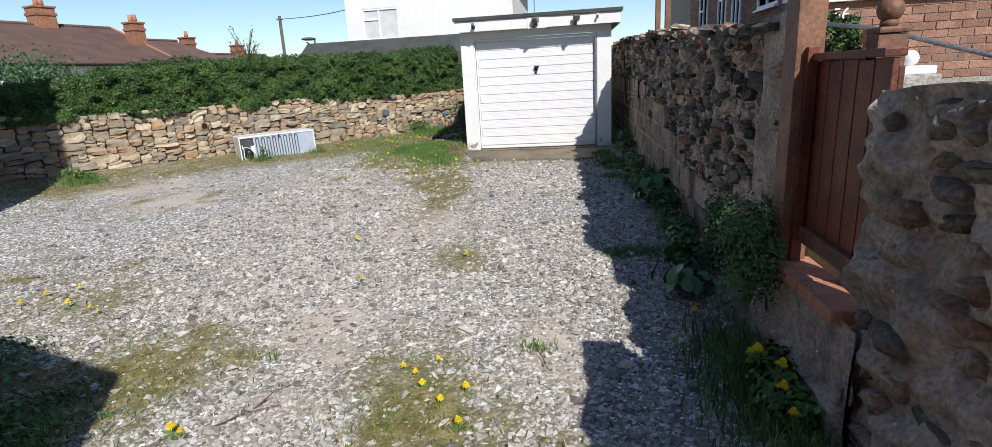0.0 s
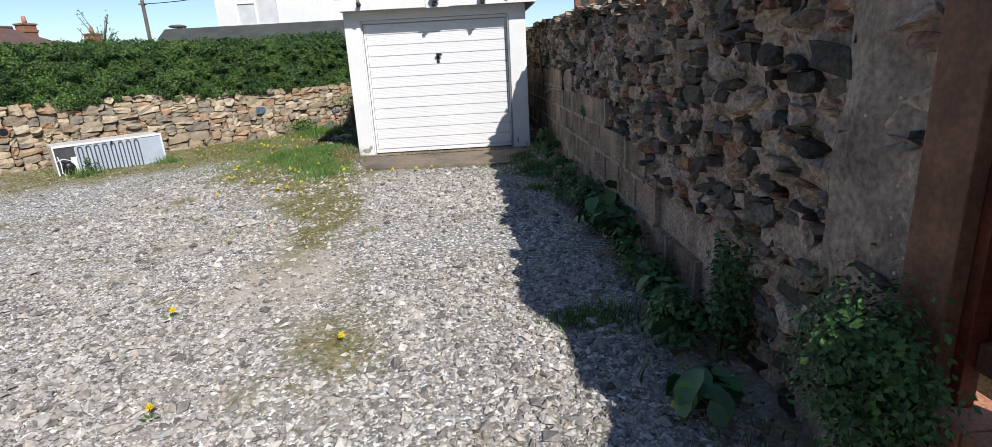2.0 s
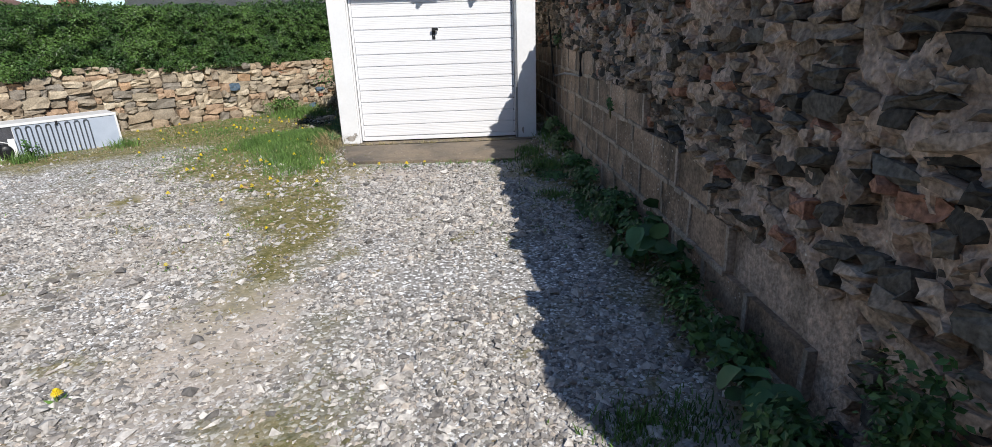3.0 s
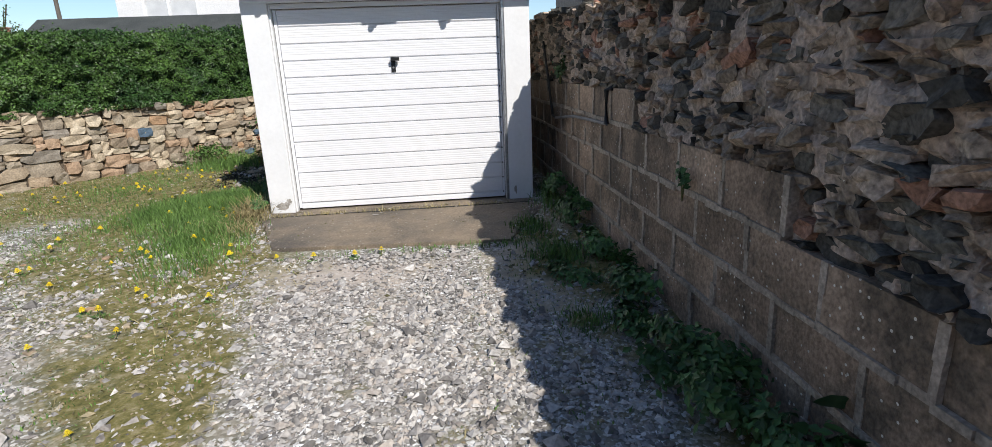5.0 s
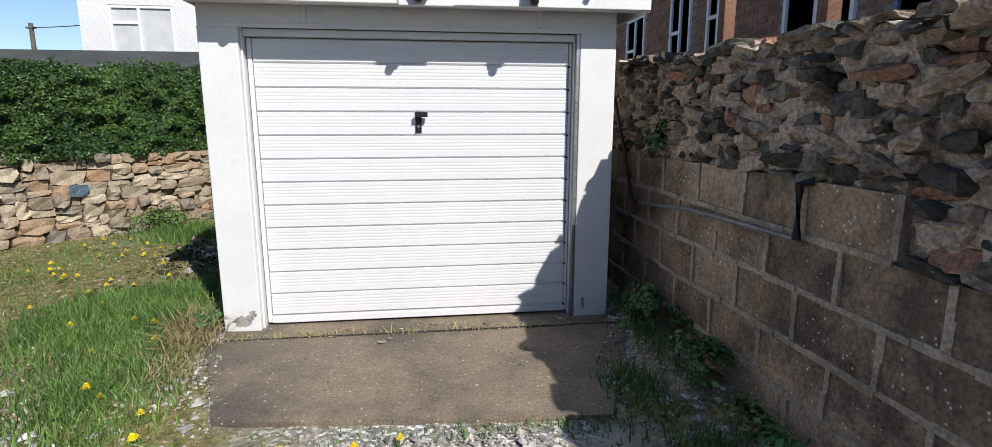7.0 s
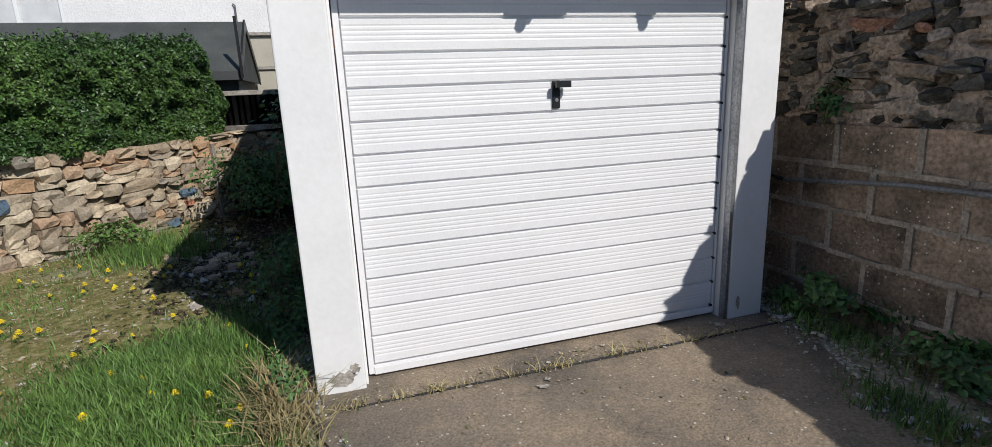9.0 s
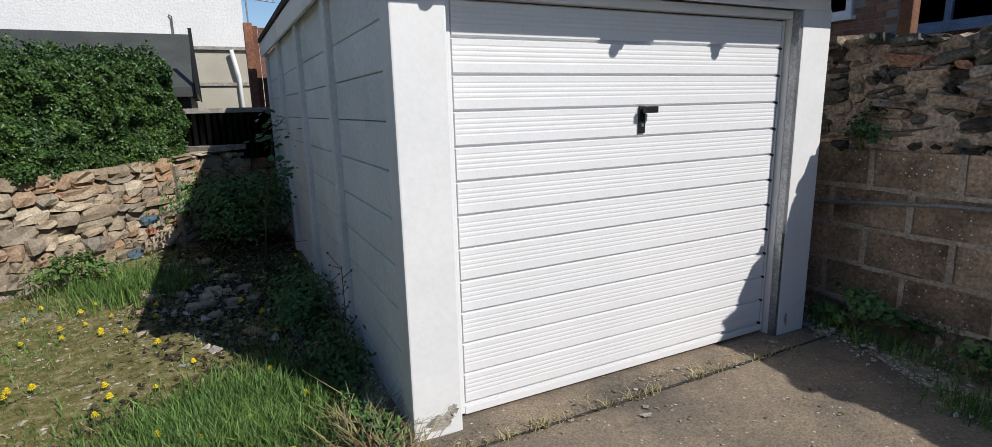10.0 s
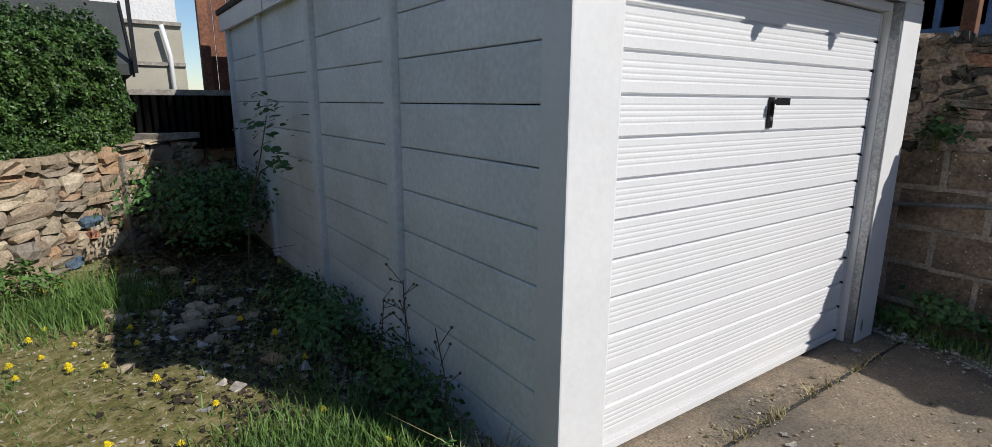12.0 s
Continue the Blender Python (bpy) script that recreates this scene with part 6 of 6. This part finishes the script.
    for x, y, z, hh in ((2.17, 4.45, 0.52, 1.18), (3.9, 4.6, 0.52, 1.3)):
        pth = thing("terracotta_pot", (x, y, z), "tall terracotta garden pot", "pot", group="pots in the garden")
        part("body", tube([(x, y, z), (x, y, z + hh * 0.9)], 0.07, 14, taper=1.15), M_SILL, pth, smooth=True)
        part("rim", tube([(x, y, z + hh * 0.9), (x, y, z + hh)], 0.09, 14), M_SILL, pth, smooth=True)


# ---- things that only cast shade ----
def build_shade_casters():
    # unseen building, inferred from the cornered shadow lying front left
    single("wall_behind", prism([(-0.72, -0.94), (-5.2, 0.55), (-5.2, -4), (-0.72, -4)], 0, 3.2), M_BRICK, "plain brick outbuilding closing the yard", "wall", kind="structure")
    # unseen block, added only to shade the far left of hedge and wall
    single("wall_west", prism([(-5.6, 2.55), (-14, 2.55), (-14, -2), (-5.6, -2)][::-1], 0, 7.8), M_BRICK, "unseen brick block added to shade the far end of the hedge", "wall", kind="structure")


# ---- small plants ----
def make_dandelion():
    d = thing("dandelion", (0, 0, 0), "yellow dandelion in flower", "dandelion", group="dandelions")
    part("stem", tube([(0, 0, -0.02), (0.004, 0.002, 0.02), (0.006, 0.0, 0.043)], 0.0025, 5), M_STEM, d)
    bm = bmesh.new()
    rr = random.Random(2)
    for layer, (r, z, n) in enumerate(((0.021, 0.046, 16), (0.017, 0.055, 14), (0.010, 0.062, 10))):
        c = bm.verts.new((0.006, 0, z - 0.004))
        for k in range(n):
            a = 2 * math.pi * k / n + layer * 0.3
            w = math.pi / n * 0.95
            q = r * rr.uniform(0.85, 1.15)
            v = [bm.verts.new((0.006 + q * 0.6 * math.cos(a - w), q * 0.6 * math.sin(a - w), z)), bm.verts.new((0.006 + q * math.cos(a), q * math.sin(a), z - 0.006)), bm.verts.new((0.006 + q * 0.6 * math.cos(a + w), q * 0.6 * math.sin(a + w), z))]
            bm.faces.new((c, v[0], v[1], v[2]))
    part("flower_head", bm, M_YELLOW, d, "bright yellow petals")
    bm = bmesh.new()
    for k in range(7):
        a = k * 0.9 + 0.2
        e = Vector((math.cos(a), math.sin(a), 0))
        s = Vector((-e.y, e.x, 0)) * 0.008
        b = e * 0.042 + Vector((0, 0, 0.012))
        vs = [bm.verts.new(p) for p in (Vector((0, 0, 0)), b * 0.6 + s, b * 1.05, b * 0.6 - s)]
        bm.faces.new(vs)
    part("leaf_rosette", bm, M_GRASS, d)
    return d


GATE_FLOWERS = [(0.85, 2.53, 0.11), (0.85, 2.44, 0.17), (0.84, 2.50, 0.08), (0.85, 2.2, 0.22), (0.85, 2.14, 0.14), (0.85, 2.05, 0.09)]


def build_dandelions():
    rr = random.Random(31)
    spots = [(-0.86, 2.44), (-0.8, 2.4), (-0.74, 2.3), (-0.52, 2.27), (-0.62, 2.18), (-0.7, 2.52), (-0.5, 2.02), (-1.54, 3.62), (-3.9, 3.35), (-3.75, 3.5), (-3.3, 3.12), (-3.55, 3.2), (-3.95, 3.2), (-3.2, 3.08), (-1.78, 1.92), (-1.72, 1.88),
             (-2.18, 5.95), (-2.42, 7.38), (-1.99, 6.47), (-2.41, 7.85), (-2.51, 8.85), (-3.42, 9.15), (-3.39, 10.5), (-2.89, 10.49), (-2.53, 10.47), (-2.36, 10.07), (-2.23, 9.93), (-2.27, 9.81), (-3.19, 10.84), (-3.15, 11.03), (-3.53, 11.33), (-3.63, 11.28), (-1.75, 6.6), (-2.05, 7.5), (-1.7, 7.9), (-1.45, 8.55), (-1.2, 8.5), (-0.9, 8.52), (-0.7, 8.54), (-1.75, 8.85), (-1.82, 8.95), (-1.9, 8.9), (-1.85, 8.7), (-1.72, 8.78), (-2.2, 8.1), (-2.9, 8.3), (-2.1, 7.95), (-2.3, 7.8), (-2.3, 9.2), (-2.2, 9.1), (0.7, 3.1), (0.62, 3.4), (-0.85, 4.15), (-1.95, 4.6), (-2.7, 8.7), (-2.45, 8.75)]
    for k in range(55):
        spots.append((rr.gauss(-3.7, 0.75), rr.gauss(12.0, 0.9)))
    for k in range(14):
        spots.append((rr.gauss(-3.0, 0.6), rr.gauss(9.6, 0.8)))
    for k in range(7):
        spots.append((rr.gauss(-5.4, 0.7), rr.gauss(10.9, 0.3)))
    spots = [(x, y, 0.0) for x, y in spots] + GATE_FLOWERS
    first = make_dandelion()
    used = False
    for x, y, zg in spots:
        if float(wall_dist(x, y)) < 0.1 or (x > -1.9 and y > 8.7 and x < 0.6):
            continue
        near_gate = zg > 0
        z = zg if near_gate else float(ground_z(x, y)) + 0.008
        s = rr.uniform(1.1, 1.5) if near_gate else rr.uniform(0.85, 1.3)
        m = pose(x, y, z - 0.005, rr.uniform(-14, 14), rr.uniform(-14, 14), rr.uniform(0, 360))
        if not used:
            first.matrix_basis = m
            used = True
            continue
        o = copy_thing(first, m)
        o.scale = (s, s, s)


def build_shade_flakes():
    """Dark flakes added to deepen the shade in the narrow strip beside the garage."""
    rng = np.random.RandomState(71)
    n = 11000
    x, y = rng.uniform(-3.3, -1.93, n), rng.uniform(10.4, 15.0, n)
    k = (wall_dist(x, y) > 0.03) & (rng.rand(n) < np.clip((x + 3.4) * 1.1, 0, 1) * np.clip((y - 10.2) / 1.6, 0, 1))
    x, y = x[k], y[k]
    p = np.stack([x, y, ground_z(x, y) + rng.uniform(0.006, 0.03, len(x))], -1)
    me = leaves(p, np.tile((0, 0, 1.0), (len(x), 1)), 0.022, rng, M_SHADEFLAKE, "shade_flakes", spread=0.35, aspect=0.6)
    tagged(new("shade_flakes", me), "dark leaf-shaped flakes added to deepen the shade of the garage", "leaf litter", kind="stuff")


def leafy(name, label, cat, loc, rx, ry, h, n, size, mat, seed, base=0.0, aspect=0.6, stems=True):
    """A bushy plant: stems fanning from the ground, clumps of leaves with gaps."""
    rng = np.random.RandomState(seed)
    t = thing(name, loc, label, cat)
    k = max(4, n // 90)
    tips = np.stack([rng.normal(0, 0.5, k) * rx, rng.normal(0, 0.5, k) * ry, base + (h - base) * rng.uniform(0.35, 1.0, k)], -1)
    p = tips[rng.randint(0, k, n)] + rng.normal(0, 1, (n, 3)) * (rx * 0.25, ry * 0.25, h * 0.13)
    p[:, 2] = np.abs(p[:, 2]) + 0.01
    p[:, 0] = np.minimum(p[:, 0], 1.02 - loc[0]) if loc[0] > 0 else p[:, 0]
    pw = p + np.array(loc)
    nn = np.stack([p[:, 0] / rx - 0.3 * (loc[0] > 0), p[:, 1] / ry, np.full(n, 0.9)], -1)
    make = broad_leaves if size > 0.03 else leaves
    place(new("leaves", make(pw, nn, size, rng, mat, "leaves", spread=0.45, aspect=aspect)), t)
    bm = bmesh.new()
    for q in tips[:14]:
        b = Vector(loc)
        e = b + Vector(q)
        e.x = min(e.x, 1.0) if loc[0] > 0 else e.x
        tube([b - Vector((0, 0, 0.02)), (b + e) / 2 + Vector((0, 0, 0.03)), e], 0.004, 4, bm, 0.5)
    part("woody_stem", bm, M_STEM, t)
    return t


def gz(x, y):
    return float(ground_z(x, y))


def build_plants():
    leafy("wall_shrub", "round dark green small-leaved shrub growing beside the gate", "shrub", (0.9, 2.82, 0.27), 0.15, 0.17, 0.47, 5200, 0.011, M_WEED, 41, base=0.03)
    leafy("wall_shrub", "small dark green ivy clump at the wall foot", "shrub", (0.93, 3.75, gz(0.9, 3.7)), 0.09, 0.13, 0.5, 1000, 0.015, M_WEED, 42)
    leafy("dock_plant", "broad-leaved green dock plant at the wall foot", "weed", (0.74, 3.35, gz(0.7, 3.3)), 0.2, 0.3, 0.2, 40, 0.065, M_DOCK, 43, aspect=0.75)
    leafy("dock_plant", "broad-leaved green dock plant at the wall foot", "weed", (0.84, 5.6, gz(0.8, 5.6)), 0.16, 0.25, 0.3, 70, 0.055, M_DOCK, 44, aspect=0.7)
    leafy("dock_plant", "broad-leaved green dock plant at the wall foot", "weed", (0.83, 4.3, gz(0.8, 4.3)), 0.14, 0.25, 0.16, 40, 0.06, M_DOCK, 45, aspect=0.75)
    for i, (x, y, rx, ry, h, n) in enumerate(((0.88, 9.0, 0.1, 0.25, 0.18, 600), (0.85, 8.3, 0.12, 0.3, 0.13, 600), (0.86, 7.5, 0.12, 0.3, 0.18, 600), (0.88, 6.7, 0.12, 0.3, 0.2, 600), (0.9, 9.8, 0.08, 0.3, 0.25, 500), (0.9, 6.1, 0.12, 0.3, 0.2, 500), (0.86, 5.0, 0.14, 0.3, 0.2, 500), (0.86, 4.7, 0.14, 0.3, 0.25, 500), (0.82, 3.9, 0.16, 0.3, 0.25, 600), (0.9, 2.25, 0.1, 0.3, 0.15, 600), (0.74, 7.1, 0.14, 0.3, 0.08, 420), (0.6, 7.9, 0.2, 0.3, 0.05, 320), (0.84, 6.4, 0.12, 0.25, 0.2, 650), (0.78, 5.9, 0.14, 0.25, 0.1, 420))):
        leafy("weeds", "low dark green weeds along the wall foot", "weeds", (x, y, gz(x, y)), rx, ry, h, n, 0.022, M_WEED, 60 + i)
    leafy("wall_fern", "small green plant growing out of the wall", "weed", (0.98, 9.9, 1.35), 0.07, 0.16, 0.22, 260, 0.018, M_WEED, 80)
    leafy("wall_fern", "small green plant growing out of the wall", "weed", (0.99, 7.15, 0.84), 0.03, 0.06, 0.14, 60, 0.018, M_WEED, 81)
    # beside the garage in the shade
    leafy("bramble", "dark tangled bramble in the shade behind the garage", "bramble", (-2.4, 14.3, 0.25), 0.6, 0.6, 0.68, 4200, 0.025, M_WEED, 82)
    leafy("weeds", "low weeds along the garage foot", "weeds", (-2.05, 11.0, 0.21), 0.14, 0.5, 0.18, 1100, 0.018, M_WEED, 83)
    leafy("weeds", "low weeds along the garage foot", "weeds", (-2.1, 12.2, 0.22), 0.2, 0.6, 0.22, 1400, 0.02, M_WEED, 84)
    leafy("weeds", "low weeds along the garage foot", "weeds", (-2.1, 10.3, 0.21), 0.1, 0.3, 0.1, 400, 0.016, M_WEED, 85)
    leafy("weeds", "leafy green weeds against the stone wall", "weeds", (-3.7, 13.3, 0.24), 0.25, 0.25, 0.26, 800, 0.022, M_GRASS, 86)
    leafy("weeds", "leafy green weeds against the stone wall", "weeds", (-8.0, 7.9, 0.2), 0.2, 0.15, 0.2, 500, 0.022, M_GRASS, 87)
    leafy("weeds", "leafy weeds in front of the fridge", "weeds", (-5.82, 9.78, 0.14), 0.1, 0.08, 0.25, 260, 0.02, M_WEED, 88)
    for i, (x, y, rx, ry, hh) in enumerate(((-3.3, 2.25, 0.35, 0.25, 0.14), (-2.75, 1.9, 0.3, 0.25, 0.1), (-3.8, 2.5, 0.35, 0.2, 0.16), (-2.5, 1.5, 0.25, 0.25, 0.1))):
        leafy("weeds", "low dark green weeds in the shade of the outbuilding", "weeds", (x, y, gz(x, y)), rx, ry, hh, 900, 0.02, M_WEED, 90 + i)
    # sapling leaning over the side of the garage
    s = thing("sapling", (-2.15, 13.2, 0.22), "thin leafy sapling growing beside the garage", "sapling")
    bm = bmesh.new()
    tube([(-2.25, 13.3, 0.2), (-2.2, 13.25, 0.8), (-2.12, 13.1, 1.2), (-2.1, 12.9, 1.5)], 0.007, 6, bm, 0.5)
    tube([(-2.2, 13.25, 0.8), (-2.15, 13.0, 1.1), (-2.08, 12.75, 1.2)], 0.008, 5, bm, 0.5)
    part("stem", bm, M_TWIG, s)
    rng = np.random.RandomState(9)
    pp = np.concatenate([rng.normal((-2.1, 12.9, 1.48), (0.08, 0.16, 0.1), (50, 3)), rng.normal((-2.05, 12.8, 1.2), (0.04, 0.1, 0.05), (22, 3))])
    place(new("leaves", broad_leaves(pp, np.tile((-0.3, -0.2, 1.0), (len(pp), 1)), 0.035, rng, M_WEED, "leaves", spread=0.4)), s)
    # dry seed stems by the garage foot
    rr = random.Random(77)
    for x, y in ((-2.02, 10.85), (-2.0, 11.0), (-2.05, 11.25), (-2.0, 10.55)):
        d = thing("dry_weed_stem", (x, y, 0.2), "dead brown seed stem beside the garage", "weed", group="dry stems by the garage")
        bm = bmesh.new()
        h = rr.uniform(0.35, 0.6)
        top = Vector((x + rr.uniform(-0.1, 0.05), y + rr.uniform(-0.1, 0.1), 0.2 + h))
        tube([(x, y, 0.19), ((x + top.x) / 2 + 0.02, (y + top.y) / 2, 0.2 + h * 0.5), top], 0.003, 4, bm)
        for k in range(7):
            b = Vector((x, y, 0.2)).lerp(top, rr.uniform(0.45, 1))
            e = b + Vector((rr.uniform(-0.07, 0.07), rr.uniform(-0.07, 0.07), rr.uniform(0.03, 0.1)))
            tube([b, e], 0.002, 4, bm)
            part("seed_head", ball(e, 0.007, seg=6), M_TWIG, d)
        part("stalk", bm, M_TWIG, d)
    # twigs and loose stones
    for x, y, a, l in ((-1.5, 2.1, 1.2, 0.25), (-1.62, 1.95, 0.7, 0.3), (-2.7, 12.9, 0.4, 1.2), (-2.5, 13.4, 2.4, 1.0), (-2.55, 11.3, 0.9, 0.45), (-2.9, 13.1, 0.1, 0.9), (-0.15, 2.55, 2.0, 0.2), (-2.35, 12.4, 1.3, 0.6), (0.0, 5.3, 0.05, 0.16)):
        z = gz(x, y)
        up = 0.35 if y > 12.8 else 0.03
        bm = tube([(x, y, z + 0.01), (x + math.cos(a) * l * 0.5, y + math.sin(a) * l * 0.5, z + up * 0.7 + 0.01), (x + math.cos(a) * l, y + math.sin(a) * l, z + up * (0.6 if y > 12.8 else 0.3))], 0.0035, 5, None, 0.5)
        single("twig", bm, M_TWIG, "dry brown twig lying on the ground", "twig", group="fallen twigs")
    sh = [as_mesh("loose_stone", b, M_SAND) for b in stone_shapes(6, 55, 0.2)]
    for k in range(60):
        if k < 26:
            x, y, s = rr.gauss(-2.75, 0.3), rr.gauss(12.7, 0.5), rr.uniform(0.05, 0.14)
        else:
            x, y, s = rr.gauss(-2.6, 0.9), rr.gauss(8.6, 0.9), rr.uniform(0.025, 0.06)
        if float(wall_dist(x, y)) < 0.2 or x > -2.0:
            continue
        o = tagged(new("loose_stone", sh[k % 6]), "loose tan stone lying on the ground", "stone", group="loose stones")
        o.matrix_world = pose(x, y, gz(x, y) + s * 0.2, 0, 0, rr.uniform(0, 360)) @ Matrix.Diagonal((s, s * 0.8, s * 0.5, 1))


def build_wall_pipe():
    t = thing("wall_cable", (1.0, 9.4, 1.0), "black cable and grey conduit fixed along the wall", "cable")
    part("cable", tube([(0.985, 10.75, 1.75), (0.985, 10.5, 1.35), (0.985, 10.3, 1.0), (0.985, 10.15, 0.985)], 0.013, 8), M_CABLE, t, "hanging black cable")
    part("conduit", tube([(0.985, 10.15, 0.985), (0.985, 9.4, 1.06), (0.985, 8.9, 1.075), (0.985, 8.42, 1.085)], 0.013, 8), M_GREYPL, t, "thin grey conduit")
    part("riser", tube([(0.985, 8.43, 1.085), (0.985, 8.44, 1.32), (1.02, 8.40, 1.335)], 0.02, 8), M_BLACK, t, "short black riser pipe")


build_white_house()
build_back_sheds()
build_terraces()
build_right_houses()
build_shade_casters()
build_wall_pipe()
build_plants()
build_shade_flakes()
build_dandelions()
build_grass()
build_grit()
build_slab_litter()
build_gravel()
